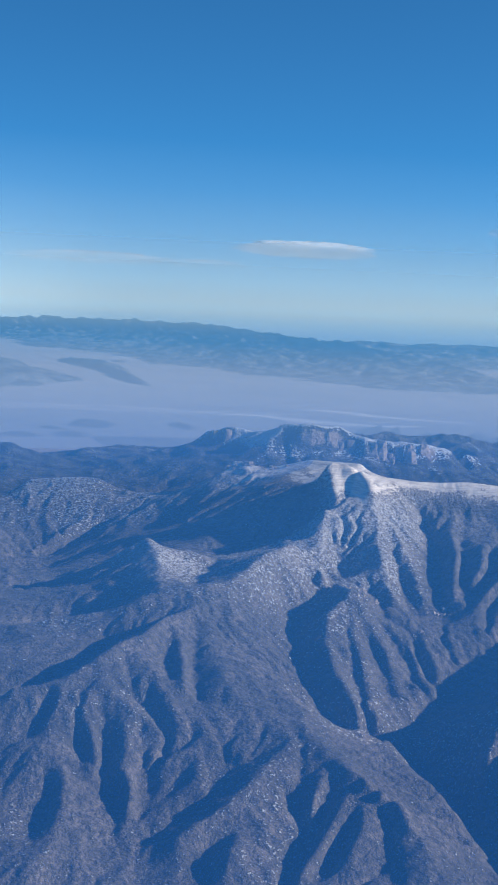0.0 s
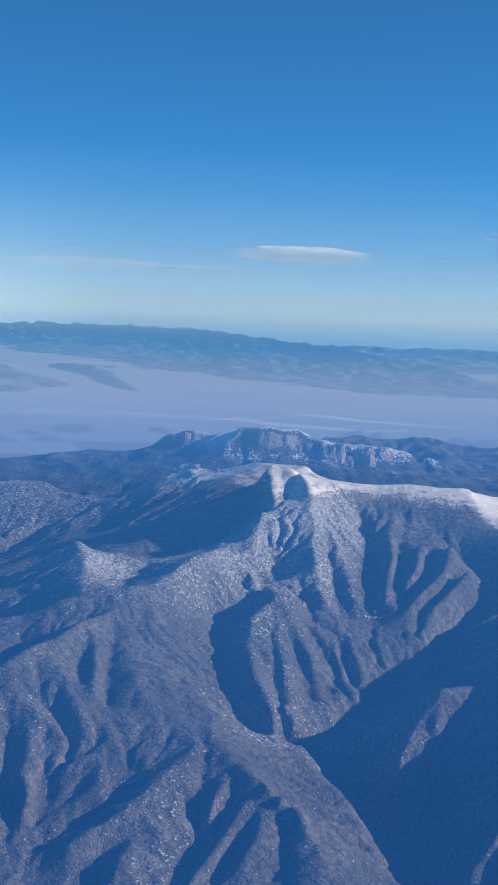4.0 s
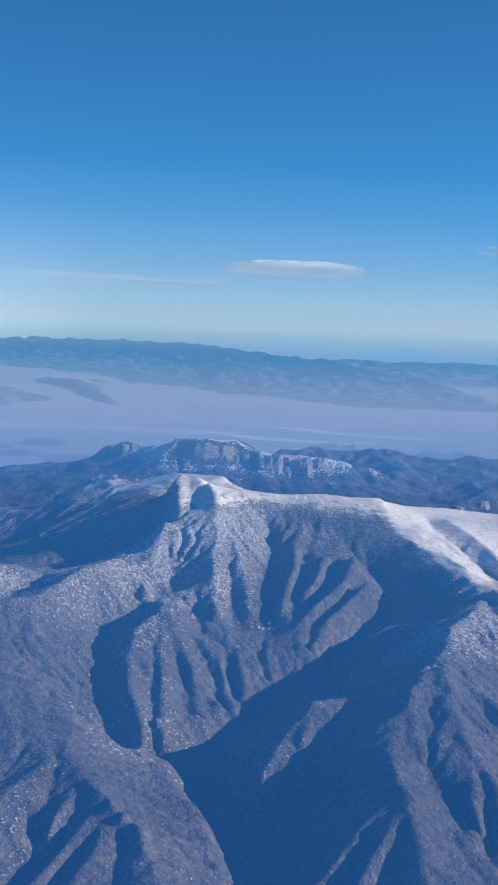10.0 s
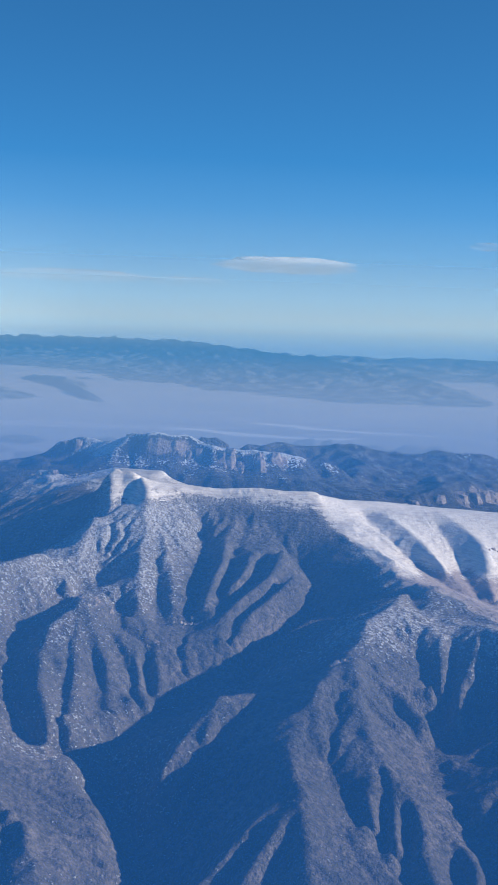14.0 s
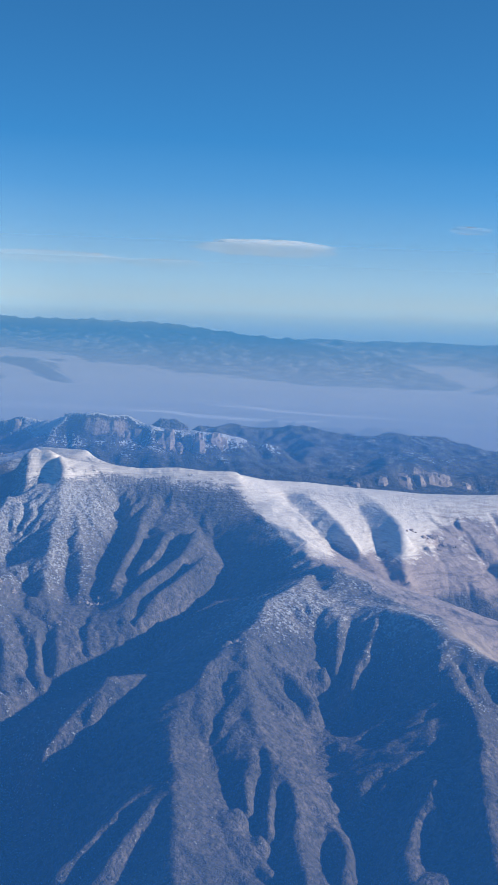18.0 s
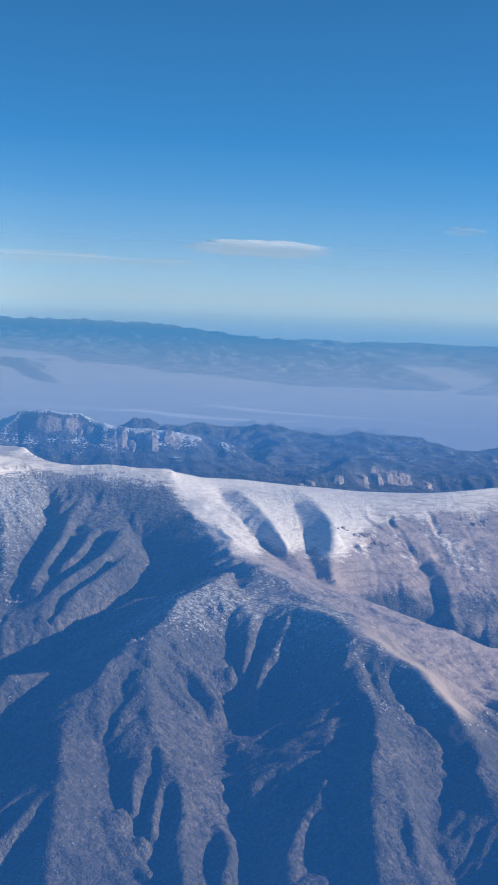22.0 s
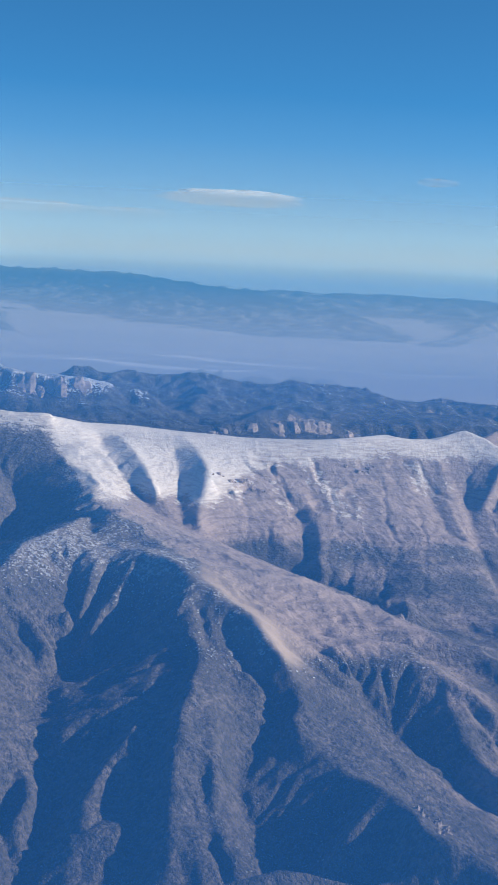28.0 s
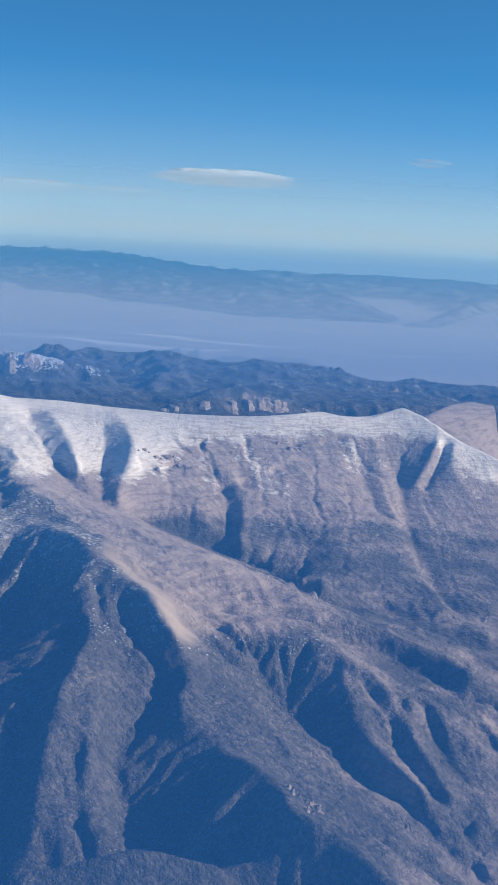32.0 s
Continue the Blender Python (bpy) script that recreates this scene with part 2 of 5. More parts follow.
SCRUB = scrub_material()
SLOPE = mountain_material()
CLIFF = cliff_material()
LIMESTONE = limestone_material()
PLAIN = plain_material()
# the light tone paints sunlit facets in patches over the dark rock
FAR = range_material("far_range_rock", (0.010, 0.014, 0.018), (0.20, 0.20, 0.19), 0.035)
# paler copy of the far range rock, with distance haze in its colour
HAZY = range_material("hazed_range_rock", (0.09, 0.092, 0.092), (0.24, 0.225, 0.205), 0.02)
OUTCROP = range_material("outcrop_rock", (0.10, 0.09, 0.08), (0.24, 0.205, 0.18), 0.05)
# haze is put into the paler tones of these farthest ridges
FARTHEST = range_material("haze_paled_rock", (0.24, 0.25, 0.25), (0.34, 0.33, 0.31), 0.006)


# ---- landforms ----
def value_noise(x, y, seed):
    """Smooth lattice noise in -1..1 on arrays of coordinates."""
    xi, yi = np.floor(x).astype(np.int64), np.floor(y).astype(np.int64)
    fx, fy = x - xi, y - yi
    fx, fy = fx * fx * fx * (fx * (fx * 6 - 15) + 10), fy * fy * fy * (fy * (fy * 6 - 15) + 10)

    def h(a, b):
        v = np.sin(a * 127.1 + b * 311.7 + seed * 74.7) * 43758.5453
        return (v - np.floor(v)) * 2 - 1
    return (h(xi, yi) * (1 - fx) + h(xi + 1, yi) * fx) * (1 - fy) + (h(xi, yi + 1) * (1 - fx) + h(xi + 1, yi + 1) * fx) * fy


def fbm(x, y, size, octaves, seed, ridged=False):
    total, amp, norm = 0, 1.0, 0
    for o in range(octaves):
        v = value_noise(x / size + 17.3 * o, y / size - 9.1 * o, seed + o)
        total = total + amp * ((1 - 2 * np.abs(v)) if ridged else v)
        norm, amp, size = norm + amp, amp * 0.5, size * 0.5
    return total / norm


def relief(lines, x0, x1, y0, y1, step, edge, rounds=160):
    """Heights on a grid: the crest and valley lines are held, and the slopes between them run straight from one to the other."""
    z = None
    for level in (16, 8, 4, 2, 1):
        s = step * level
        nx, ny = int(round((x1 - x0) / s)) + 1, int(round((y1 - y0) / s)) + 1
        gx, gy = np.meshgrid(x0 + s * np.arange(nx), y0 + s * np.arange(ny))
        acc, cnt = np.zeros((ny, nx)), np.zeros((ny, nx))
        for pts in lines:
            for (ax, ay, az), (bx, by, bz) in zip(pts, pts[1:]):
                k = max(2, int(math.hypot(bx - ax, by - ay) / s * 2.5))
                f = np.linspace(0, 1, k)
                i, j = np.rint((ax + (bx - ax) * f - x0) / s).astype(int), np.rint((ay + (by - ay) * f - y0) / s).astype(int)
                ok = (i >= 0) & (j >= 0) & (i < nx) & (j < ny)
                np.add.at(acc, (j[ok], i[ok]), (az + (bz - az) * f)[ok])
                np.add.at(cnt, (j[ok], i[ok]), 1)
        held = cnt > 0
        want = np.where(held, acc / np.maximum(cnt, 1), 0)
        border = edge(gx, gy)
        if z is None:
            z = border.copy()
        else:
            jj, ii = np.minimum(np.arange(ny) / 2, z.shape[0] - 1.001), np.minimum(np.arange(nx) / 2, z.shape[1] - 1.001)
            j0, i0 = jj.astype(int), ii.astype(int)
            fj, fi = (jj - j0)[:, None], (ii - i0)[None, :]
            z = (z[j0][:, i0] * (1 - fi) + z[j0][:, i0 + 1] * fi) * (1 - fj) + (z[j0 + 1][:, i0] * (1 - fi) + z[j0 + 1][:, i0 + 1] * fi) * fj
        for r in range(rounds if level > 1 else rounds // 3):
            z[held] = want[held]
            p = np.pad(z, 1, mode="edge")
            z = 0.25 * (p[:-2, 1:-1] + p[2:, 1:-1] + p[1:-1, :-2] + p[1:-1, 2:])
            z[0], z[-1], z[:, 0], z[:, -1] = border[0], border[-1], border[:, 0], border[:, -1]
    return gx, gy, z


def soften(z, n):
    for _ in range(n):
        p = np.pad(z, 1, mode="edge")
        z = (p[:-2, 1:-1] + p[2:, 1:-1] + p[1:-1, :-2] + p[1:-1, 2:] + 4 * z) / 8
    return z


def weather(z, step, drops, seed, depth=1.0, rounds=6, life=70):
    """Rain-worn gullies: many drops run downhill together, wearing the slopes and laying their load in the hollows."""
    rng = np.random.default_rng(seed)
    ny, nx = z.shape
    z = z / step
    for r in range(rounds):
        x, y = rng.uniform(2, nx - 3, drops), rng.uniform(2, ny - 3, drops)
        vx, vy, load, speed = np.zeros(drops), np.zeros(drops), np.zeros(drops), np.ones(drops)
        for _ in range(life):
            i, j = x.astype(int), y.astype(int)
            fx, fy = x - i, y - j
            a, b, c, d = z[j, i], z[j, i + 1], z[j + 1, i], z[j + 1, i + 1]
            sx, sy = (b - a) * (1 - fy) + (d - c) * fy, (c - a) * (1 - fx) + (d - b) * fx
            h = (a * (1 - fx) + b * fx) * (1 - fy) + (c * (1 - fx) + d * fx) * fy
            vx, vy = vx * 0.35 - sx * 0.65, vy * 0.35 - sy * 0.65
            n = np.hypot(vx, vy) + 1e-6
            x2, y2 = np.clip(x + vx / n, 2, nx - 3), np.clip(y + vy / n, 2, ny - 3)
            i2, j2 = x2.astype(int), y2.astype(int)
            gx_, gy_ = x2 - i2, y2 - j2
            h2 = (z[j2, i2] * (1 - gx_) + z[j2, i2 + 1] * gx_) * (1 - gy_) + (z[j2 + 1, i2] * (1 - gx_) + z[j2 + 1, i2 + 1] * gx_) * gy_
            fall = h - h2
            room = np.maximum(fall, 0.01) * speed * 1.6
            change = np.where(fall < 0, np.minimum(-fall, load), np.where(load > room, (load - room) * 0.25, -np.minimum((room - load) * 0.18, np.maximum(fall, 0))))
            load = load - change
            for w, jj, ii in (((1 - fx) * (1 - fy), j, i), (fx * (1 - fy), j, i + 1), ((1 - fx) * fy, j + 1, i), (fx * fy, j + 1, i + 1)):
                np.add.at(z, (jj, ii), w * change * depth * 0.35)
            speed = np.sqrt(np.clip(speed * speed + fall, 0.05, 9)) * 0.97
            x, y = x2, y2
    return z * step


def carve(z, step, rounds, k, most, seed, reach=3.5):
    """Streams cut branching gullies: each spot drains to its lowest neighbour, and wears faster the more water passes."""
    rng = np.random.default_rng(seed)
    ny, nx = z.shape
    first = z.copy()
    idx = np.arange(ny * nx).reshape(ny, nx)
    for _ in range(rounds):
        trial = z + rng.normal(0, 0.02 * step, z.shape)
        best, rec, dist = np.zeros((ny, nx)), idx.copy(), np.full((ny, nx), step)
        for dj in (-1, 0, 1):
            for di in (-1, 0, 1):
                if dj == 0 and di == 0:
                    continue
                d = step * math.hypot(dj, di)
                a = (slice(max(0, -dj), ny - max(0, dj)), slice(max(0, -di), nx - max(0, di)))
                b = (slice(max(0, dj), ny + min(0, dj)), slice(max(0, di), nx + min(0, di)))
                fall = (trial[a] - trial[b]) / d
                win = fall > best[a]
                best[a] = np.where(win, fall, best[a])
                rec[a] = np.where(win, idx[b], rec[a])
                dist[a] = np.where(win, d, dist[a])
        order = np.argsort(-trial, axis=None).tolist()
        r, area = rec.ravel().tolist(), [1.0] * (ny * nx)
        for i in order:
            if r[i] != i:
                area[r[i]] += area[i]
        f = (k * np.minimum(np.array(area) * step * step, most) ** 0.5 / dist.ravel()).tolist()
        h = z.ravel().tolist()
        for i in reversed(order):
            j = r[i]
            if h[j] < h[i]:
                h[i] = (h[i] + f[i] * h[j]) / (1 + f[i])
        z = np.array(h).reshape(ny, nx)
        p = np.pad(z, 1, mode="edge")
        z = z + 0.06 * (p[:-2, 1:-1] + p[2:, 1:-1] + p[1:-1, :-2] + p[1:-1, 2:] - 4 * z)
    return first + np.clip(z - first, -reach, 0.5 * reach)


def sheet(name, gx, gy, z, material, smooth=True, **fields):
    ny, nx = z.shape
    me = bpy.data.meshes.new(name)
    idx = np.arange(nx * ny).reshape(ny, nx)
    quads = np.stack([idx[:-1, :-1], idx[:-1, 1:], idx[1:, 1:], idx[1:, :-1]], -1).reshape(-1, 4)
    me.vertices.add(nx * ny)
    me.vertices.foreach_set("co", np.stack([gx, gy, z], -1).astype(np.float32).ravel())
    me.loops.add(quads.size)
    me.loops.foreach_set("vertex_index", quads.astype(np.int32).ravel())
    me.polygons.add(len(quads))
    me.polygons.foreach_set("loop_start", np.arange(0, quads.size, 4, dtype=np.int32))
    me.update(calc_edges=True)
    if smooth:
        me.polygons.foreach_set("use_smooth", np.ones(len(quads), dtype=bool))
    for key, values in fields.items():
        me.attributes.new(key, "FLOAT", "POINT").data.foreach_set("value", np.asarray(values, dtype=np.float32).ravel())
    me.materials.append(material)
    return new(name, me)


def smoothstep(x, a, b):
    t = np.clip((x - a) / (b - a), 0, 1)
    return t * t * (3 - 2 * t)


def settle(z, lines, x0, y0, step, spread, most=4.0):
    """Bring worn slopes back to the heights of their crest and valley lines, fading out to either side."""
    acc, cnt = np.zeros(z.shape), np.zeros(z.shape)
    for pts in lines:
        for (ax, ay, az), (bx, by, bz) in zip(pts, pts[1:]):
            f = np.linspace(0, 1, max(2, int(math.hypot(bx - ax, by - ay) / step * 1.5)))
            i, j = np.rint((ax + (bx - ax) * f - x0) / step).astype(int), np.rint((ay + (by - ay) * f - y0) / step).astype(int)
            ok = (i >= 0) & (j >= 0) & (i < z.shape[1]) & (j < z.shape[0])
            i, j, f = i[ok], j[ok], f[ok]
            np.add.at(acc, (j, i), np.clip(az + (bz - az) * f - z[j, i], -most, most))
            np.add.at(cnt, (j, i), 1)
    cnt = np.maximum(cnt, 1e-9)
    acc, cnt = soften(np.where(cnt > 0.5, acc / cnt, 0), spread), soften((cnt > 0.5) * 1.0, spread)
    return z + acc / (cnt + 0.03)


massif = []


def crest(*points):
    massif.append(points)


vale = rib = crest

# crest lines, valley lines and ribs of the near massif
crest((99.5, 512.0, 68.9), (110.9, 508.0, 66.4), (126.4, 500.0, 70.9), (141.9, 485.0, 71.5))  # crest far west
crest((102.7, 512.0, 68.9), (85.7, 505.0, 60.1), (63.8, 508.0, 51.3), (52.4, 506.0, 47.3), (37.6, 498.0, 39.1), (25.2, 488.0, 33.7))  # spur far west
crest((13.7, 540.0, 50.3), (24.2, 537.0, 57.0), (39.2, 534.0, 58.6), (50.0, 532.0, 58.5), (59.7, 529.0, 54.0))  # hill west
vale((62.7, 516.0, 53.3), (51.7, 510.0, 49.2), (41.8, 502.0, 45.3), (31.3, 494.0, 40.8), (17.2, 482.0, 34.9))  # hill gully
vale((71.9, 488.0, 47.7), (50.8, 480.0, 44.8), (32.6, 470.0, 36.6), (11.4, 458.0, 32.2))  # vale west
crest((53.0, 402.0, 58.3), (47.1, 401.0, 55.4), (40.1, 405.0, 50.0), (32.2, 409.0, 44.1), (23.9, 410.0, 41.1), (13.9, 406.0, 39.9))  # tooth west
crest((53.0, 402.0, 58.3), (57.3, 402.0, 55.7), (64.9, 402.0, 53.9), (70.3, 401.0, 52.6))  # tooth east
crest((53.0, 402.0, 58.3), (55.0, 390.0, 55.5), (52.5, 373.0, 53.9), (50.7, 356.0, 51.3))  # tooth front
vale((73.6, 402.0, 50.7), (67.7, 388.0, 49.8), (61.1, 368.0, 50.1))  # tooth vale
vale((45.5, 364.5, 48.2), (37.3, 366.0, 44.6), (28.3, 366.5, 41.8), (17.7, 365.5, 40.2))  # tooth foot
crest((69.8, 360.0, 53.3), (64.8, 358.0, 53.7), (58.5, 356.0, 52.6), (52.3, 354.0, 51.0), (45.5, 352.7, 50.4), (36.1, 354.1, 47.1), (26.1, 357.6, 44.8), (14.4, 354.8, 43.5))  # mid ridge west
vale((52.5, 346.0, 47.8), (42.8, 341.0, 44.0), (34.8, 341.0, 40.6), (28.7, 330.0, 39.8), (20.4, 319.5, 37.8), (13.0, 313.0, 36.0))  # mid vale west
crest((69.6, 359.0, 53.2), (60.4, 347.8, 50.1), (49.1, 337.3, 48.9), (42.8, 326.8, 47.2), (37.0, 322.6, 46.8), (33.2, 317.0, 45.7), (27.5, 313.0, 43.8), (22.3, 306.5, 40.8), (18.6, 307.2, 40.5), (11.1, 308.6, 40.1))  # low ridge west
crest((69.6, 359.0, 53.2), (70.2, 347.8, 47.8), (72.4, 338.7, 42.5), (74.5, 326.1, 38.6), (75.3, 301.6, 36.6), (74.1, 286.0, 36.9), (76.4, 271.5, 34.4), (80.2, 264.0, 33.4), (82.8, 258.0, 32.7), (86.6, 250.0, 30.0), (87.2, 239.3, 27.1), (88.3, 230.9, 24.5))  # long spur
vale((19.6, 307.2, 39.0), (18.3, 301.6, 35.2), (13.5, 293.9, 33.0))  # fan v1
rib((20.8, 304.4, 38.8), (18.0, 293.9, 35.0), (20.0, 282.7, 31.9), (19.9, 272.2, 29.0), (19.1, 263.1, 27.2), (17.2, 253.3, 25.6), (12.7, 246.3, 23.8))  # fan s1
vale((18.4, 279.2, 29.5), (17.4, 272.9, 27.1), (14.7, 264.5, 24.6), (12.9, 258.9, 24.6))  # fan v1b
vale((24.0, 300.9, 37.5), (25.8, 291.8, 32.4), (26.6, 285.5, 29.3), (31.0, 275.7, 26.5), (32.0, 269.4, 25.3), (29.9, 261.0, 24.0), (27.6, 255.4, 23.0), (23.1, 247.7, 22.4))  # fan v2
rib((26.1, 305.1, 39.5), (26.7, 293.9, 35.5), (27.4, 284.8, 32.2), (27.9, 279.9, 30.0))  # fan s2
vale((31.5, 301.6, 38.1), (30.8, 294.6, 33.9), (30.7, 287.6, 29.9), (29.3, 279.9, 28.3))  # fan v3
rib((34.3, 305.1, 40.3), (34.7, 291.8, 34.7), (34.2, 279.9, 30.6), (33.7, 270.1, 28.8), (33.0, 265.2, 27.1))  # fan s3
vale((39.1, 293.9, 35.2), (37.8, 282.0, 29.2), (37.8, 277.1, 27.0), (35.6, 268.7, 25.4), (31.0, 261.7, 24.8))  # fan v4
rib((28.1, 314.2, 43.2), (31.8, 305.8, 41.1), (37.5, 298.1, 38.0), (43.1, 291.1, 34.7))  # fan s4
rib((40.5, 323.3, 45.4), (43.4, 310.0, 42.1), (44.8, 300.9, 39.4), (48.4, 291.1, 35.6))  # fan s5
vale((37.4, 319.1, 44.4), (37.6, 308.6, 40.6), (41.3, 300.9, 36.6), (43.8, 291.1, 33.5))  # fan v5
vale((50.3, 334.5, 46.7), (49.3, 323.3, 41.1), (48.4, 311.4, 40.3))  # fan v6
rib((53.0, 338.0, 47.3), (51.9, 322.6, 43.3), (50.8, 305.8, 40.5))  # fan s6
vale((58.3, 340.8, 46.5), (55.5, 327.5, 42.0), (52.8, 310.0, 38.6), (52.4, 299.5, 37.1))  # fan v7
rib((64.8, 347.1, 48.0), (63.2, 334.5, 43.7), (60.5, 314.9, 41.8), (61.7, 301.6, 38.9))  # fan s7
vale((66.6, 286.2, 35.8), (60.7, 279.2, 32.6), (55.7, 273.6, 30.4), (50.9, 269.4, 28.2), (46.3, 265.2, 25.9), (40.9, 263.1, 24.8), (37.4, 258.2, 23.7), (28.5, 249.1, 21.8), (24.0, 244.9, 21.4))  # stream west
rib((66.6, 276.4, 34.6), (58.9, 267.3, 32.0), (51.5, 260.3, 29.2), (45.1, 254.7, 27.1), (40.8, 253.3, 25.5))  # apron s0
vale((53.9, 255.4, 26.9), (50.5, 253.3, 24.8), (46.6, 251.9, 23.3), (45.3, 241.4, 21.9))  # apron v0
rib((54.9, 253.3, 26.3), (49.3, 246.3, 25.5), (47.5, 237.9, 23.4))  # apron s00
vale((72.8, 279.9, 35.2), (70.6, 275.0, 33.2), (69.0, 267.3, 29.8), (67.4, 262.4, 27.0), (67.7, 256.1, 25.3), (63.3, 246.3, 23.2), (60.7, 238.6, 22.5))  # apron v1
rib((76.5, 272.9, 33.5), (71.8, 263.1, 31.3), (69.2, 258.2, 28.5))  # apron s1
vale((76.1, 267.3, 32.0), (73.3, 262.4, 29.1), (70.7, 258.2, 26.1), (65.8, 246.3, 24.2))  # apron v2
rib((80.1, 263.1, 31.7), (75.3, 258.9, 30.1), (71.2, 251.2, 27.7), (66.0, 242.8, 25.7), (60.4, 236.5, 23.8))  # apron s2
vale((79.0, 257.5, 30.4), (74.5, 251.2, 26.4), (69.3, 244.9, 23.6), (64.5, 237.9, 22.6))  # apron v3
rib((83.7, 261.7, 30.8), (79.5, 255.4, 30.1), (76.4, 247.7, 28.3), (71.0, 240.0, 25.3))  # apron s3
vale((84.4, 256.8, 29.7), (81.3, 247.0, 26.7), (80.0, 240.0, 24.1), (77.8, 234.4, 23.5))  # apron v4
rib((88.4, 251.2, 28.0), (85.9, 240.0, 27.1), (81.7, 232.3, 24.6))  # apron s4
crest((104.5, 360.0, 52.2), (101.1, 355.5, 49.3), (95.4, 351.3, 46.8), (93.5, 342.9, 42.8), (92.1, 334.4, 40.5), (92.2, 327.0, 38.3), (92.4, 320.2, 36.6), (92.2, 311.0, 32.5), (93.6, 304.5, 28.8), (97.4, 303.0, 27.3))  # rock spur
crest((106.9, 360.0, 51.9), (116.4, 363.9, 45.7), (121.5, 356.9, 42.2), (124.9, 350.6, 39.0), (130.5, 347.0, 36.8))  # rock spur east
rib((104.5, 360.0, 52.2), (106.9, 351.3, 45.2), (108.1, 342.2, 39.8), (108.7, 333.1, 34.7), (109.2, 319.1, 29.7))  # rock rib a
rib((116.3, 380.7, 44.6), (113.3, 352.7, 43.3), (114.8, 343.6, 37.8), (115.7, 335.9, 34.6), (118.3, 327.0, 32.1))  # rock rib b
vale((100.6, 349.9, 45.1), (99.6, 342.2, 40.8), (97.6, 329.6, 35.3), (94.9, 311.4, 31.4))  # rock gully a
rib((101.4, 356.9, 48.9), (101.8, 342.2, 41.4), (100.1, 328.2, 36.2), (97.9, 310.0, 30.9))  # rock rib 0
vale((105.3, 349.9, 44.3), (106.9, 340.1, 36.7), (106.5, 324.7, 30.7))  # rock gully b
vale((112.7, 353.4, 43.4), (115.1, 341.5, 34.7), (115.3, 326.8, 31.4))  # rock gully c
rib((122.7, 356.9, 40.9), (121.5, 345.0, 37.4), (121.4, 334.5, 34.1))  # rock rib c
vale((120.5, 354.8, 40.4), (119.8, 345.0, 34.3), (119.5, 333.8, 32.1))  # rock gully d
vale((106.7, 385.6, 46.2), (96.6, 372.0, 46.4), (90.2, 361.0, 43.2), (85.8, 347.4, 39.4), (84.0, 336.1, 36.2), (84.0, 325.0, 33.6), (85.8, 316.0, 30.8), (91.9, 307.9, 26.6), (100.0, 306.5, 24.3))  # dark vale
crest((69.4, 360.0, 52.9), (76.8, 368.0, 55.3), (84.4, 380.0, 57.5), (95.2, 392.0, 58.2), (102.1, 398.0, 52.8), (106.8, 396.0, 47.6))  # saddle ridge
crest((106.8, 396.0, 47.6), (106.3, 380.0, 48.8), (104.6, 361.0, 51.4))  # col link
vale((75.8, 420.0, 46.6), (85.8, 430.0, 48.4), (96.7, 438.0, 51.6), (105.2, 438.0, 53.6))  # high vale
rib((112.1, 422.7, 64.1), (108.7, 411.5, 58.7), (105.1, 397.5, 51.6), (101.9, 378.6, 50.4))  # peak west rib
vale((116.5, 417.8, 62.2), (113.4, 408.0, 54.9), (112.6, 400.3, 49.3), (111.8, 393.3, 47.3))  # peak west gully
crest((121.9, 452.0, 76.1), (116.6, 452.0, 69.4), (109.9, 448.0, 63.6), (98.9, 432.0, 55.4), (99.4, 425.0, 52.6))  # peak west
crest((121.5, 452.0, 76.0), (118.7, 448.0, 74.0), (118.3, 438.0, 69.7), (118.6, 429.0, 65.9))  # peak rim
vale((128.6, 444.5, 72.8), (126.2, 438.5, 70.2), (123.1, 433.0, 66.6))  # peak bowl
crest((126.1, 450.0, 75.5), (128.3, 443.0, 74.5), (130.1, 435.0, 71.8), (129.6, 428.0, 69.0), (126.4, 415.0, 61.4), (124.9, 407.0, 58.2), (124.5, 398.5, 55.3), (121.8, 384.0, 48.8), (120.4, 357.6, 42.9))  # peak east rim
vale((129.6, 399.5, 53.0), (128.0, 388.4, 47.0), (126.2, 369.5, 41.6))  # peak gully b
rib((133.6, 407.3, 57.0), (132.4, 390.4, 50.2), (130.3, 375.1, 44.6))  # peak rib b
vale((146.9, 432.6, 62.4), (147.8, 423.3, 57.0), (144.9, 405.8, 51.0), (139.6, 390.5, 46.9), (136.6, 376.5, 44.0), (133.2, 363.2, 41.0))  # peak gully c
rib((152.3, 431.1, 63.1), (149.2, 422.0, 59.1))  # face s1
rib((158.8, 431.1, 64.1), (153.2, 417.8, 58.8), (149.1, 398.2, 54.4), (143.8, 384.9, 50.2), (138.8, 372.3, 46.3))  # face s2
vale((161.8, 427.6, 61.8), (155.4, 413.6, 56.4), (152.0, 401.0, 52.5), (147.3, 389.1, 48.2), (139.9, 369.5, 45.4))  # face v2
rib((158.7, 402.4, 57.0), (153.8, 388.4, 52.8), (148.1, 380.0, 49.3))  # face s3
vale((160.4, 398.8, 54.6), (156.0, 388.3, 50.4), (149.0, 379.9, 46.5), (139.6, 363.9, 43.5))  # face v3
rib((166.9, 396.8, 58.0), (159.3, 380.0, 51.9), (149.8, 370.9, 48.1), (143.6, 364.6, 45.2), (141.0, 359.7, 42.8))  # face s4
vale((166.9, 389.7, 54.4), (160.2, 378.5, 49.0), (151.4, 371.2, 45.0), (143.6, 360.4, 42.7))  # face v4
rib((166.7, 379.3, 53.6), (160.3, 373.7, 49.9), (152.4, 364.6, 46.2), (144.8, 357.0, 41.0), (142.4, 353.5, 39.4))  # face s5
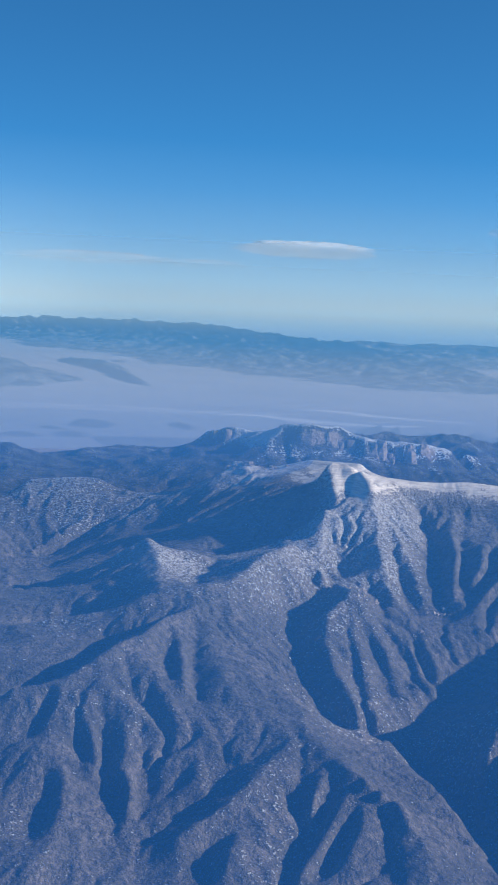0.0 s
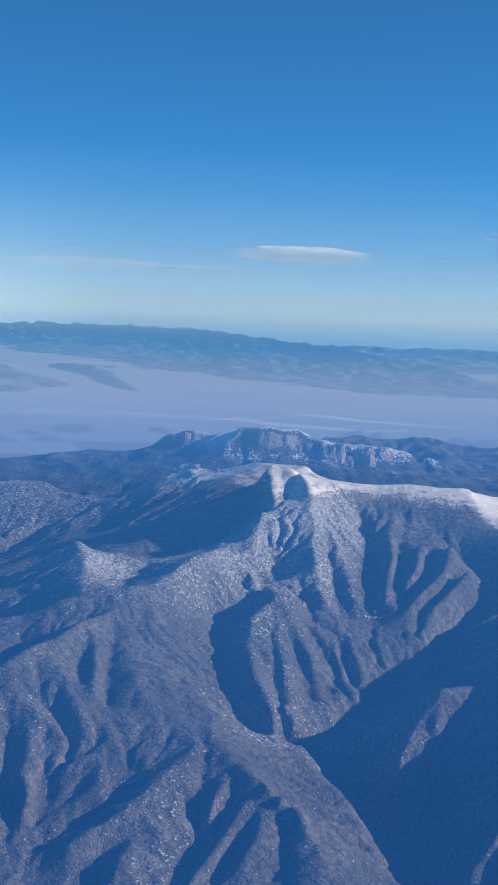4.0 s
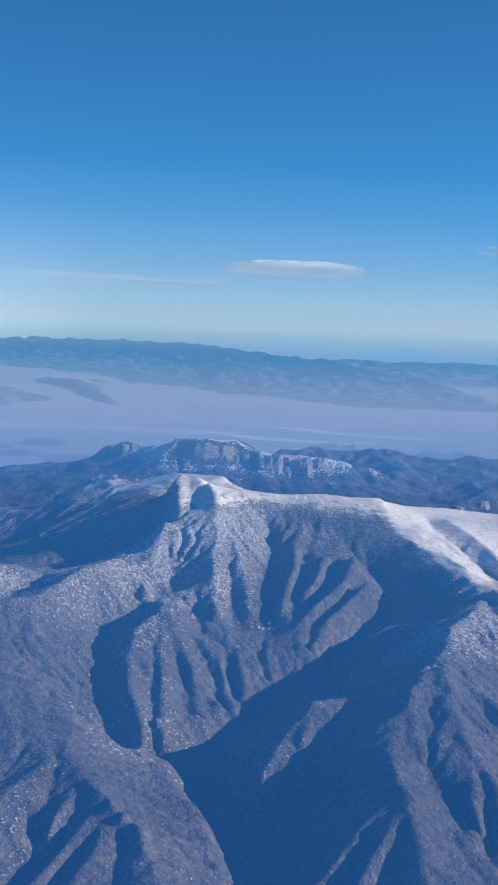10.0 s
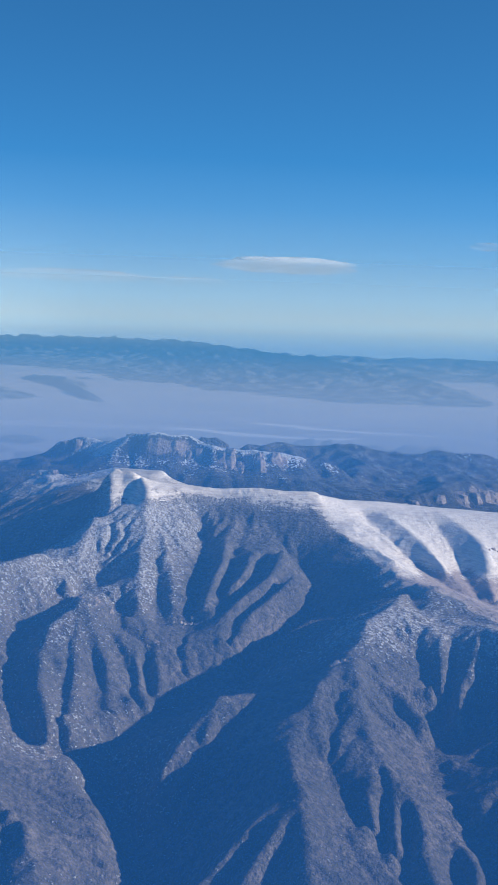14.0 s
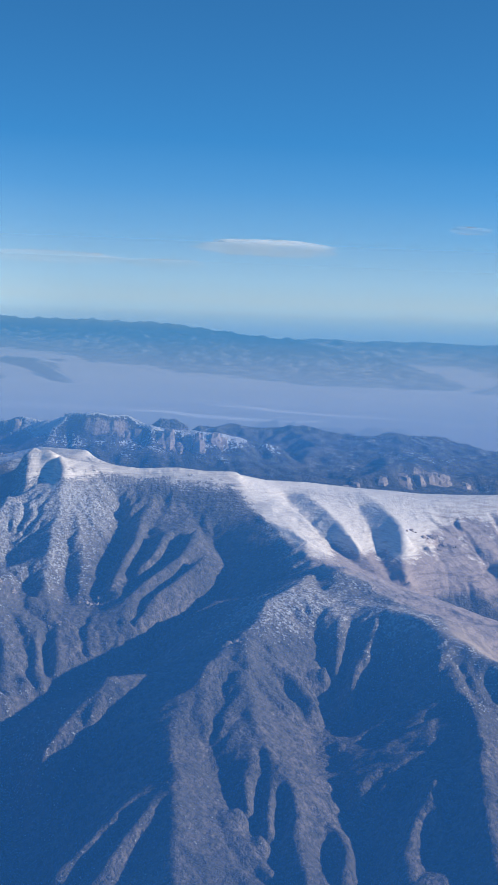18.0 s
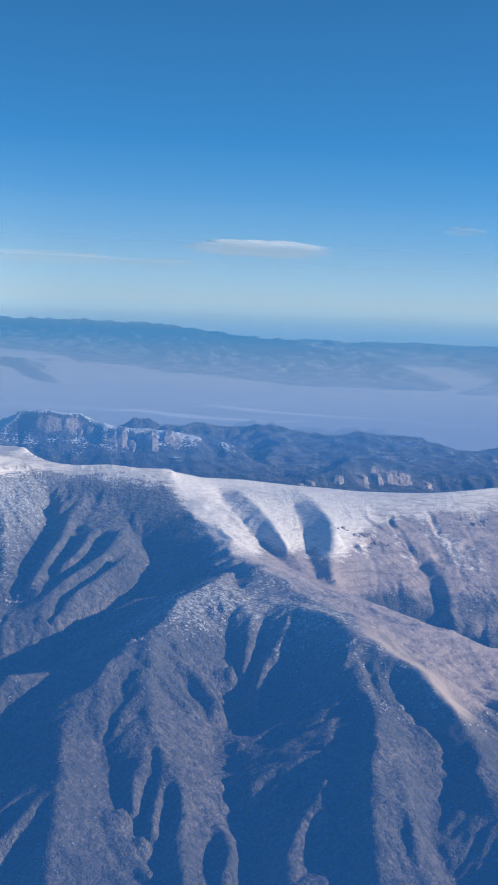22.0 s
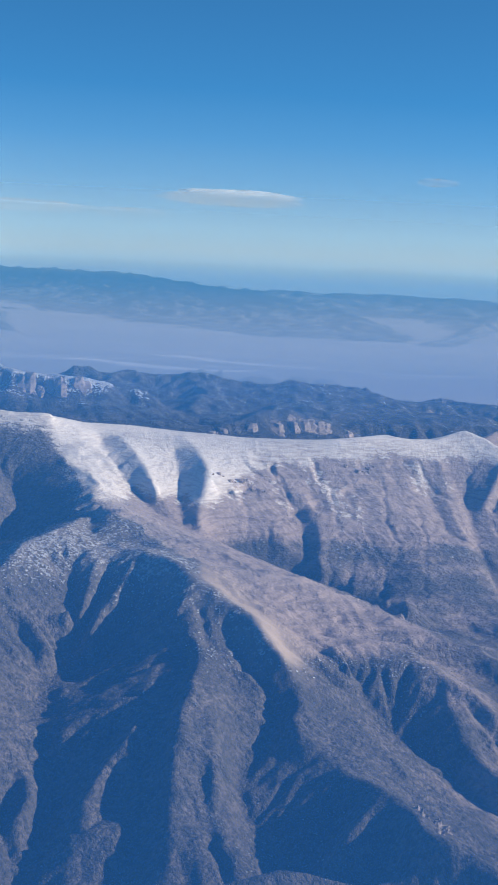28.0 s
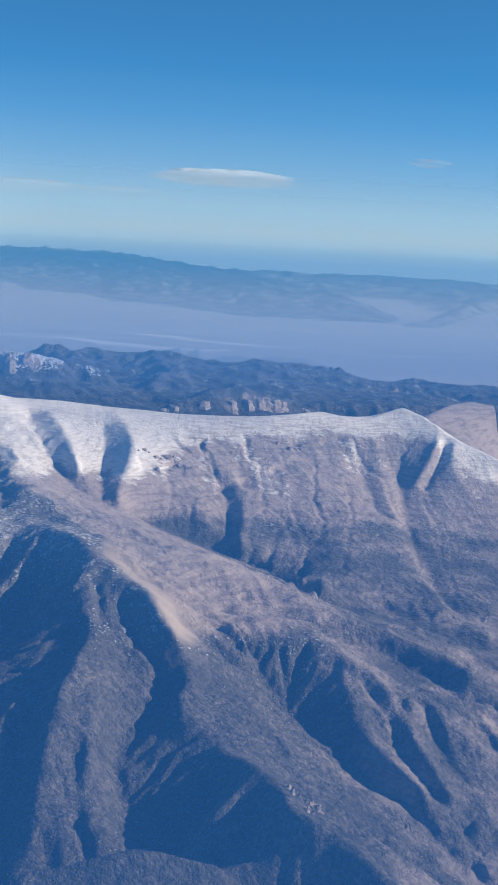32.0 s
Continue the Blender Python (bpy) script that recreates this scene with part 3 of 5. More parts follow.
crest((121.9, 451.0, 75.7), (129.2, 440.0, 73.4), (133.4, 436.0, 71.2), (143.9, 440.0, 70.7), (155.1, 441.0, 70.6), (166.9, 439.0, 71.3), (176.8, 437.0, 70.4), (186.0, 436.0, 70.5))  # snow crest
vale((167.0, 424.0, 61.0), (170.6, 411.4, 56.4), (173.9, 402.4, 51.6), (174.0, 387.0, 48.2), (168.3, 372.3, 41.7), (158.4, 362.5, 35.9), (149.1, 353.4, 32.5), (141.4, 334.5, 31.9))  # corner vale
crest((185.5, 436.0, 70.0), (187.4, 428.0, 65.6), (188.2, 418.0, 61.6), (188.7, 405.0, 60.1), (194.4, 392.0, 58.1), (196.5, 380.0, 57.4), (192.8, 372.0, 56.2), (193.5, 362.0, 55.4))  # corner ridge
vale((164.6, 356.2, 45.6), (150.0, 349.0, 37.8), (138.0, 342.0, 33.4), (127.0, 333.0, 30.2), (113.0, 320.0, 26.8), (106.5, 309.0, 24.6), (106.4, 295.3, 20.4), (109.0, 279.2, 16.2), (111.3, 258.9, 12.5), (112.0, 240.0, 9.5), (113.0, 220.0, 7.0), (114.0, 195.0, 4.0), (115.0, 170.0, 1.0))  # big vale
rib((138.5, 303.5, 40.8), (136.4, 302.0, 41.0), (129.9, 299.4, 41.4), (128.4, 294.0, 39.0), (126.6, 288.0, 35.5))  # triangle crest
vale((138.8, 299.8, 40.0), (133.5, 293.0, 37.2), (129.4, 288.7, 33.8), (126.7, 287.4, 30.5))  # triangle v
crest((195.9, 361.0, 55.4), (187.6, 344.0, 54.5), (179.9, 332.0, 54.5), (171.9, 323.0, 53.2), (165.7, 310.3, 49.9), (157.0, 299.0, 48.0), (150.6, 289.0, 45.6), (145.3, 283.0, 41.9), (141.4, 275.3, 39.5))  # brow
crest((141.4, 275.3, 39.5), (139.3, 263.0, 36.6), (138.2, 254.7, 35.2), (137.8, 245.6, 33.8), (135.8, 238.6, 31.2), (135.5, 233.7, 29.6), (134.6, 228.8, 27.6))  # brow low
rib((137.9, 257.5, 34.6), (129.6, 250.4, 31.4), (124.0, 244.5, 28.8), (119.2, 240.2, 26.0), (114.8, 237.0, 23.0), (108.0, 230.0, 15.0))  # brow w1
vale((130.5, 247.0, 30.6), (126.3, 241.8, 27.0), (121.5, 237.0, 23.6), (115.0, 231.0, 18.0))  # brow wv1
rib((137.4, 247.7, 33.6), (131.2, 243.5, 31.4), (126.7, 237.2, 28.4), (122.7, 233.0, 25.6), (117.0, 226.0, 20.0), (110.0, 217.0, 12.0))  # brow w2
vale((134.3, 240.7, 30.4), (130.4, 237.0, 26.4), (126.5, 232.0, 24.0), (120.0, 224.0, 17.0))  # brow wv2
vale((156.0, 283.4, 42.0), (150.2, 275.0, 38.1), (148.3, 268.0, 35.1), (149.0, 260.3, 32.0), (147.8, 252.6, 31.3), (151.0, 245.6, 28.3), (152.8, 241.4, 26.7), (154.8, 235.8, 24.9), (154.0, 231.6, 24.1), (155.4, 226.0, 24.1))  # brow v1
rib((158.0, 279.9, 40.6), (155.8, 267.3, 37.4), (155.2, 259.6, 34.9), (151.5, 246.3, 31.5), (150.0, 243.5, 30.5))  # brow s1
vale((156.0, 256.1, 33.3), (154.4, 249.1, 29.2), (152.8, 242.1, 27.7))  # brow v1b
rib((157.7, 263.1, 35.3), (156.7, 249.8, 32.2), (154.6, 242.1, 29.8), (153.1, 236.5, 27.8))  # brow s2
vale((159.2, 250.5, 31.8), (158.2, 244.9, 27.5), (154.9, 236.5, 26.2))  # brow v2
crest((162.2, 300.2, 49.9), (158.5, 278.5, 41.0), (159.0, 263.1, 36.4), (160.6, 249.1, 32.8), (159.5, 242.1, 29.6), (158.1, 232.3, 27.2), (156.9, 222.5, 25.6))  # brow spur
vale((182.7, 303.0, 41.1), (181.0, 293.9, 35.9), (177.1, 286.2, 33.6), (173.1, 279.9, 32.9), (172.8, 271.5, 30.9), (171.5, 258.2, 29.7), (173.6, 248.4, 27.7), (174.2, 242.1, 25.7), (171.9, 234.4, 23.6), (168.9, 228.1, 22.5))  # brow vale
rib((168.1, 240.7, 27.6), (167.4, 232.3, 26.8), (165.5, 226.0, 25.4))  # notch s
vale((167.4, 242.8, 27.7), (164.9, 237.9, 25.7), (165.1, 233.0, 24.0), (162.6, 226.0, 23.8))  # notch v
vale((164.3, 295.3, 45.4), (170.2, 291.1, 39.5), (174.2, 284.1, 35.9))  # brow rill a
vale((159.0, 291.1, 44.7), (164.6, 285.5, 38.8), (170.0, 275.0, 34.0))  # brow rill b
rib((163.8, 303.7, 49.0), (170.2, 292.5, 42.9), (176.2, 285.5, 37.3))  # brow rib a
rib((187.6, 318.4, 51.0), (186.7, 308.6, 46.7), (184.5, 303.0, 44.2), (180.2, 296.0, 41.2))  # face d1
vale((183.1, 319.8, 50.4), (182.9, 313.5, 45.9), (180.5, 303.0, 41.6))  # face dv1
rib((195.8, 311.4, 50.5), (190.6, 300.9, 44.6), (186.5, 295.3, 41.5), (185.0, 290.4, 39.6))  # face d2
vale((191.9, 315.6, 49.9), (189.7, 310.0, 45.4), (184.2, 300.2, 40.5))  # face dv2
vale((199.7, 300.2, 45.6), (192.5, 296.0, 39.0), (186.2, 289.0, 34.7), (178.8, 281.3, 32.3))  # d foot
rib((198.7, 278.5, 41.4), (193.5, 270.5, 38.4), (189.5, 264.0, 36.6), (184.0, 260.0, 34.8), (178.4, 255.0, 33.2), (173.7, 250.5, 31.2))  # face d3
vale((185.7, 256.1, 35.7), (180.1, 249.1, 31.6), (177.9, 242.8, 28.5), (174.9, 231.6, 25.7))  # face dv3
rib((187.4, 243.5, 35.5), (182.8, 237.2, 32.1), (178.2, 230.9, 29.0), (176.2, 225.3, 26.7))  # face d4
vale((185.9, 235.8, 32.0), (183.2, 232.3, 28.2), (180.8, 225.3, 26.0))  # face dv4
crest((193.5, 362.0, 55.4), (188.4, 340.0, 53.0), (192.4, 326.0, 51.4), (198.8, 316.0, 52.8), (205.4, 303.0, 52.5), (208.5, 294.0, 50.0), (212.4, 284.0, 48.3), (218.1, 277.0, 46.9), (218.3, 270.0, 44.4), (220.3, 263.0, 42.1), (222.3, 258.2, 38.6), (220.4, 249.6, 36.0))  # east ridge
crest((205.1, 296.0, 49.2), (201.7, 284.1, 46.2), (203.2, 277.1, 43.9), (203.7, 264.5, 41.6), (198.8, 247.7, 40.9), (194.3, 240.0, 37.6), (192.0, 228.8, 33.4), (190.4, 219.0, 29.2), (189.5, 212.7, 27.2), (188.5, 205.0, 23.5), (186.0, 198.0, 19.0))  # e rib
vale((202.3, 272.9, 40.5), (196.7, 254.7, 38.1), (191.2, 240.7, 34.2), (188.5, 230.9, 29.6), (185.5, 219.7, 25.4), (181.0, 208.0, 20.0), (176.0, 192.0, 14.5))  # e foot
vale((210.9, 277.0, 43.5), (214.8, 263.2, 38.2), (217.3, 256.0, 35.2), (216.9, 252.4, 33.4), (214.5, 246.5, 31.6), (210.0, 241.6, 30.2))  # e vale
vale((210.0, 241.6, 31.0), (206.8, 237.1, 29.0), (204.5, 229.0, 26.8), (205.5, 223.6, 24.5), (206.9, 219.1, 23.0), (210.2, 212.9, 21.5), (209.5, 206.0, 20.6), (203.0, 199.0, 20.5), (193.0, 196.0, 18.5), (183.0, 190.0, 16.0), (174.0, 176.0, 12.5))  # e vale low
vale((198.8, 241.4, 38.2), (200.2, 233.0, 34.2), (198.1, 227.4, 31.0), (196.3, 215.5, 26.6))  # e gully
rib((204.6, 254.7, 40.2), (201.9, 236.5, 35.4), (199.4, 225.3, 31.3), (198.4, 218.5, 27.6), (200.0, 212.7, 26.4), (199.6, 206.6, 25.0), (198.5, 202.5, 22.0))  # e rib b
crest((220.3, 249.6, 36.0), (219.0, 249.0, 35.3), (217.9, 239.3, 34.3), (220.4, 235.1, 32.8), (224.0, 228.8, 31.9), (225.2, 221.8, 31.8))  # knob crest
crest((223.1, 227.4, 32.3), (226.1, 220.4, 32.3), (228.5, 210.6, 32.8), (227.9, 200.8, 32.9), (230.3, 195.2, 32.2), (234.6, 192.4, 30.8), (238.4, 186.8, 28.6), (239.7, 184.0, 27.3))  # knob tail
crest((187.3, 190.0, 27.8), (193.9, 190.0, 29.6), (202.2, 190.0, 31.4), (206.5, 190.0, 30.7), (210.9, 190.0, 29.1), (215.3, 190.0, 27.5))  # near hill
crest((235.4, 286.0, 39.7), (241.8, 281.0, 40.2), (246.3, 276.0, 38.4), (251.8, 271.0, 37.8), (255.3, 266.0, 36.8), (259.8, 260.3, 35.0), (264.2, 254.7, 31.9), (269.0, 252.6, 30.1))  # tan ridge
vale((236.2, 274.3, 40.3), (236.4, 269.4, 36.9), (239.4, 264.5, 31.1), (242.8, 257.5, 27.2), (247.2, 250.5, 24.9), (250.0, 244.2, 23.0), (253.5, 233.7, 20.9), (258.9, 228.1, 19.4))  # tan foot
vale((251.9, 266.6, 36.2), (249.7, 260.3, 31.0), (248.5, 252.6, 26.6), (249.3, 244.2, 24.5))  # tan v1
rib((255.4, 263.8, 35.2), (255.2, 256.1, 32.3), (255.1, 245.6, 27.8), (257.4, 235.1, 24.9), (260.6, 224.6, 22.2))  # tan s1
vale((260.1, 256.8, 31.3), (262.4, 250.5, 27.5), (262.1, 244.2, 24.6), (264.1, 236.5, 21.8), (265.5, 225.3, 19.7))  # tan v2
rib((265.9, 257.5, 30.3), (265.7, 249.8, 28.3), (265.0, 241.4, 26.1), (266.0, 235.1, 23.4), (266.8, 226.0, 21.0))  # tan s2
vale((271.4, 255.4, 28.2), (271.9, 249.8, 25.7), (271.5, 242.1, 22.7), (271.8, 230.9, 19.8))  # tan v3
rib((270.4, 256.1, 28.9), (274.9, 247.0, 26.4), (279.1, 242.1, 24.2))  # tan s3
crest((190.6, 352.0, 56.4), (198.0, 346.0, 56.7), (204.8, 342.0, 54.2), (211.6, 338.0, 52.2), (219.6, 334.0, 50.6), (229.8, 326.0, 47.1), (233.9, 305.1, 47.6), (242.6, 312.8, 44.3), (250.2, 303.7, 41.7), (259.1, 296.0, 39.6), (262.9, 286.2, 38.3), (271.2, 282.7, 36.0), (279.1, 275.0, 33.6), (286.7, 266.6, 31.7))  # back ridge
vale((232.3, 296.7, 44.4), (236.3, 290.4, 41.4), (246.5, 289.0, 39.1), (255.9, 284.8, 36.9), (265.8, 282.0, 34.2), (272.0, 276.4, 31.2), (280.0, 268.0, 28.5), (292.0, 256.0, 25.0))  # back vale
crest((184.5, 440.0, 69.8), (198.5, 446.0, 66.5), (213.7, 450.0, 65.4), (230.8, 450.0, 63.6), (241.7, 447.0, 63.2), (250.7, 444.0, 62.6), (263.3, 440.0, 62.8), (275.8, 436.0, 63.2), (289.6, 437.0, 64.2), (299.4, 440.0, 64.9), (305.8, 438.0, 63.7), (316.6, 440.0, 63.2), (324.1, 444.0, 64.7), (328.8, 446.0, 65.9))  # snow crest east
crest((330.1, 446.0, 66.1), (335.1, 440.0, 64.1), (337.3, 432.0, 62.2), (338.2, 428.0, 60.5), (341.8, 420.0, 58.2), (347.8, 415.0, 55.9), (353.9, 408.0, 52.8))  # snow crest end
vale((202.3, 434.3, 62.3), (203.0, 414.6, 59.5), (205.6, 401.8, 56.1), (208.5, 392.1, 53.1), (212.3, 367.4, 49.2))  # lobe v1
crest((208.6, 433.3, 63.8), (211.2, 411.1, 60.5), (213.2, 393.8, 57.0), (213.5, 383.7, 54.3))  # lobe s1
vale((224.8, 426.0, 60.0), (222.6, 404.0, 55.8), (219.9, 388.0, 52.0), (218.1, 366.7, 47.7))  # lobe v2
crest((229.8, 436.0, 63.3), (231.6, 424.0, 61.6), (230.7, 400.0, 58.8), (227.9, 387.7, 55.6), (224.7, 379.3, 52.2), (221.9, 363.2, 48.5))  # lobe s2
vale((212.8, 398.9, 57.6), (214.5, 387.7, 54.0), (215.4, 374.4, 50.2))  # lobe v1b
vale((217.9, 365.3, 47.6), (231.4, 368.8, 41.8), (240.8, 366.7, 38.2), (252.0, 359.0, 35.2), (259.3, 349.2, 32.9), (263.6, 330.3, 32.1), (267.5, 313.5, 32.3), (275.2, 319.1, 31.5), (283.7, 317.7, 30.9), (288.8, 299.5, 30.6), (296.6, 289.7, 29.3))  # foot vale
vale((257.1, 391.9, 47.0), (255.1, 372.3, 41.0), (252.4, 361.1, 37.9))  # slope gully a
vale((267.6, 367.4, 40.5), (262.3, 354.1, 35.5), (258.8, 338.7, 34.8))  # slope gully c
vale((281.5, 366.7, 40.6), (274.7, 356.9, 37.2), (267.4, 340.1, 34.3), (259.1, 317.0, 36.0))  # slope gully d
rib((264.4, 401.7, 50.4), (259.0, 373.7, 44.0), (254.4, 356.2, 38.2))  # slope rib a
rib((294.4, 405.9, 49.9), (287.3, 369.5, 41.6), (276.2, 342.9, 36.6), (265.5, 317.0, 35.9))  # slope rib c
vale((306.2, 424.1, 58.0), (305.6, 411.5, 49.0), (302.5, 384.2, 41.9))  # slope gully e
rib((312.9, 424.1, 58.1), (310.7, 410.1, 49.3), (305.8, 375.8, 40.3), (301.3, 345.7, 34.2), (297.3, 310.7, 32.9))  # slope rib d
vale((309.2, 376.5, 38.4), (309.4, 361.8, 33.4), (303.7, 338.7, 31.3), (301.5, 317.0, 30.8), (299.4, 296.7, 31.3))  # slope gully f
vale((329.8, 434.0, 61.9), (322.3, 422.0, 56.3), (317.5, 410.8, 47.8), (311.7, 383.5, 39.4))  # peak east v
crest((336.1, 437.0, 63.0), (337.4, 430.0, 61.3), (333.4, 417.1, 57.9), (327.4, 409.4, 52.0), (320.9, 401.7, 46.9))  # peak east s
vale((336.7, 421.0, 57.9), (331.4, 412.9, 52.7), (322.6, 402.4, 45.6))  # peak east v2
rib((338.5, 418.0, 58.1), (334.3, 408.0, 52.3), (334.1, 396.1, 45.6))  # peak far east
crest((343.7, 468.0, 58.5), (355.7, 480.0, 61.0), (364.4, 488.0, 62.5), (374.0, 492.0, 63.3), (384.7, 495.0, 61.3))  # behind hill
rib((317.9, 362.5, 33.2), (309.8, 335.9, 31.9), (306.3, 317.7, 31.6))  # low east s
rib((118.8, 350.0, 40.3), (118.1, 346.7, 39.2), (117.6, 338.0, 35.6))  # rock shoulder
rib((244.4, 382.4, 47.7), (247.5, 371.0, 43.4))  # slope rib west
rib((260.2, 399.4, 51.7), (262.2, 388.0, 48.0))  # slope rib middle
rib((96.6, 296.8, 29.6), (97.0, 285.7, 28.2), (99.7, 275.9, 26.6), (101.6, 261.5, 24.2), (102.1, 249.1, 21.2), (105.5, 226.0, 16.0), (107.0, 208.0, 11.0))  # long spur flank
rib((128.0, 297.0, 39.6), (123.5, 293.0, 37.0), (119.4, 288.4, 34.0), (114.6, 282.0, 29.6))  # triangle streak
# feet of the nearest spurs, running down out of the hills
crest((88.3, 230.9, 24.5), (91.5, 216.0, 20.5), (94.0, 200.0, 15.5), (97.0, 180.0, 9.5))  # long spur foot
crest((134.6, 228.8, 27.6), (133.8, 216.0, 23.0), (132.0, 200.0, 17.5), (129.0, 180.0, 10.0))  # brow foot
crest((156.9, 222.5, 25.6), (155.0, 208.0, 21.0), (151.0, 192.0, 15.0), (147.0, 176.0, 9.0))  # brow spur foot
vale((168.9, 228.1, 22.5), (165.5, 215.0, 18.0), (160.5, 198.0, 12.5), (155.0, 176.0, 7.0))  # brow vale foot
vale((155.4, 226.0, 23.0), (147.0, 212.0, 17.0), (141.0, 195.0, 11.5))  # brow v1 foot
rib((176.2, 225.3, 26.7), (173.0, 214.0, 22.0), (169.0, 200.0, 16.5))  # d4 foot
rib((226.5, 216.0, 32.2), (218.2, 206.2, 29.6), (212.5, 199.5, 24.0))  # knob west rib
vale((220.0, 219.0, 27.0), (214.0, 211.0, 22.5))  # knob west gully
vale((224.0, 205.0, 28.0), (218.0, 198.0, 24.0), (210.0, 198.0, 22.0))  # knob south gully
crest((239.7, 184.0, 27.3), (246.0, 177.0, 23.5))  # knob tail foot
vale((258.9, 228.1, 19.4), (262.5, 212.0, 16.0), (264.0, 190.0, 11.5))  # tan foot stream
rib((242.0, 202.0, 26.5), (250.0, 196.0, 22.0), (257.0, 186.0, 16.0))  # knob east slope
crest((176.0, 186.0, 23.5), (187.3, 190.0, 27.8))  # near hill west
vale((23.0, 244.9, 21.4), (12.0, 226.0, 16.0), (2.0, 200.0, 10.0))  # stream west foot
vale((60.7, 238.6, 22.5), (52.0, 220.0, 16.5), (44.0, 196.0, 10.0))  # apron foot


snow_crests = [massif[k] for k in (0, 72, 125, 126)]


def massif_edge(x, y):
    return 10 + 38 * smoothstep(y, 160, 420) - 4 * smoothstep(y, 500, 560) - 0.045 * x


X0, X1, Y0, Y1, STEP = -28.0, 392.0, 168.0, 560.0, 0.6
gx, gy, gz = relief(massif, X0, X1, Y0, Y1, STEP, massif_edge)
gz = soften(gz, 2)
inner = smoothstep(gx, X0, X0 + 20) * smoothstep(X1 - gx, 0, 20) * smoothstep(Y1 - gy, 0, 25)
wx, wy = gx + 4 * fbm(gx, gy, 16, 3, 5), gy + 4 * fbm(gx, gy, 16, 3, 9)
lvl = gz + 0.045 * (gx - 86)
calm = 1 - 0.75 * smoothstep(lvl, 64, 70)
open_slope = smoothstep(gx, 195, 215) * smoothstep(gy, 320, 350)
smooth_spur = np.maximum(open_slope, smoothstep(gx + 0.3 * (gy - 300), 205, 220) * smoothstep(gy, 268, 300) * smoothstep(lvl, 34, 42))
dark_face = np.exp(-((gx - 181) / 14) ** 2 - ((gy - 404) / 30) ** 4)
gz = gz + inner * calm * (1 - 0.7 * dark_face) * (1 - 0.6 * open_slope) * (1.0 * fbm(wx, wy, 30, 5, 3, True) + 0.9 * fbm(wx, wy, 9, 4, 21, True))
gz = gz + inner * (1 - 0.85 * smooth_spur) * (1 - 0.6 * smoothstep(75 - gx, 0, 20) * smoothstep(gy, 450, 475)) * (1 - 0.6 * smoothstep(lvl, 62, 68)) * (1 - 0.45 * np.exp(-((gx - 145) / 28) ** 2 - ((gy - 410) / 35) ** 2)) * (1 - 0.9 * dark_face) * (1 - 0.75 * smoothstep(124 - gx, 0, 14) * smoothstep(gy, 436, 456)) * (carve(gz, STEP, 9, 0.06, 900, 7, 5.0) - gz)
gz = gz + inner * (1 - 0.65 * smooth_spur) * (1 - 0.8 * dark_face) * (soften(weather(gz, STEP, 20000, 4, 0.6), 1) - gz)

gz = settle(gz, massif, X0, Y0, STEP, 30)
gz = settle(gz, massif, X0, Y0, STEP, 6)


def distance_to(*path, sway=0.9):
    """How far each spot of the ground lies from a line that winds a little."""
    near = np.full(gz.shape, 1e9)
    qx, qy = gx + sway * fbm(gx, gy, 7, 3, 31), gy + sway * fbm(gx, gy, 7, 3, 32)
    for (ax, ay), (bx, by) in zip(path, path[1:]):
        f = np.clip(((qx - ax) * (bx - ax) + (qy - ay) * (by - ay)) / ((bx - ax) ** 2 + (by - ay) ** 2), 0, 1)
        near = np.minimum(near, np.hypot(qx - ax - f * (bx - ax), qy - ay - f * (by - ay)))
    return near


def brook(depth, width, *path):
    """A narrow water-cut gully down a smooth slope, with a low bank on either side."""
    near = distance_to(*path, sway=1.7)
    depth = depth * (0.62 + 0.7 * fbm(gx, gy, 16, 3, 33))
    return depth * (0.35 * np.exp(-(near / (2.6 * width)) ** 2) - 1.35 * np.exp(-(near / width) ** 2))


gz = gz + brook(0.6, 0.8, (254.9, 419.2), (252.8, 407.3), (255.8, 397.5), (253.4, 385.6), (256.1, 369.5), (249.1, 352.0))
gz = gz + brook(0.6, 0.8, (270.1, 423.4), (268.5, 410.8), (270.5, 404.5), (269.1, 389.8), (263.6, 373.7), (259.1, 363.9), (254.2, 348.5))
gz = gz + brook(0.55, 0.75, (267.8, 367.4), (262.7, 354.8), (259.3, 339.4))
gz = gz + brook(0.55, 0.75, (275.9, 363.2), (271.0, 349.2), (261.0, 322.6))
gz = gz + brook(0.65, 0.9, (306.1, 424.8), (306.1, 416.4), (311.3, 407.3), (309.2, 385.6), (310.2, 368.1), (300.2, 338.7))
gz = gz + brook(0.5, 0.75, (240.0, 392.0), (238.9, 380.7), (234.5, 364.6))
gz = gz + brook(0.45, 0.7, (290.0, 412.0), (284.0, 392.0), (281.5, 366.7), (274.7, 356.9), (267.4, 340.1))
gz = gz + brook(0.45, 0.7, (298.0, 400.0), (292.0, 376.0), (284.0, 352.0), (276.0, 330.0))
gz = gz + brook(0.4, 0.7, (246.0, 404.0), (244.0, 392.0), (246.5, 382.0), (243.0, 368.0))
gz = gz + brook(0.4, 0.7, (322.0, 396.0), (318.0, 372.0), (311.0, 346.0), (306.0, 322.0))


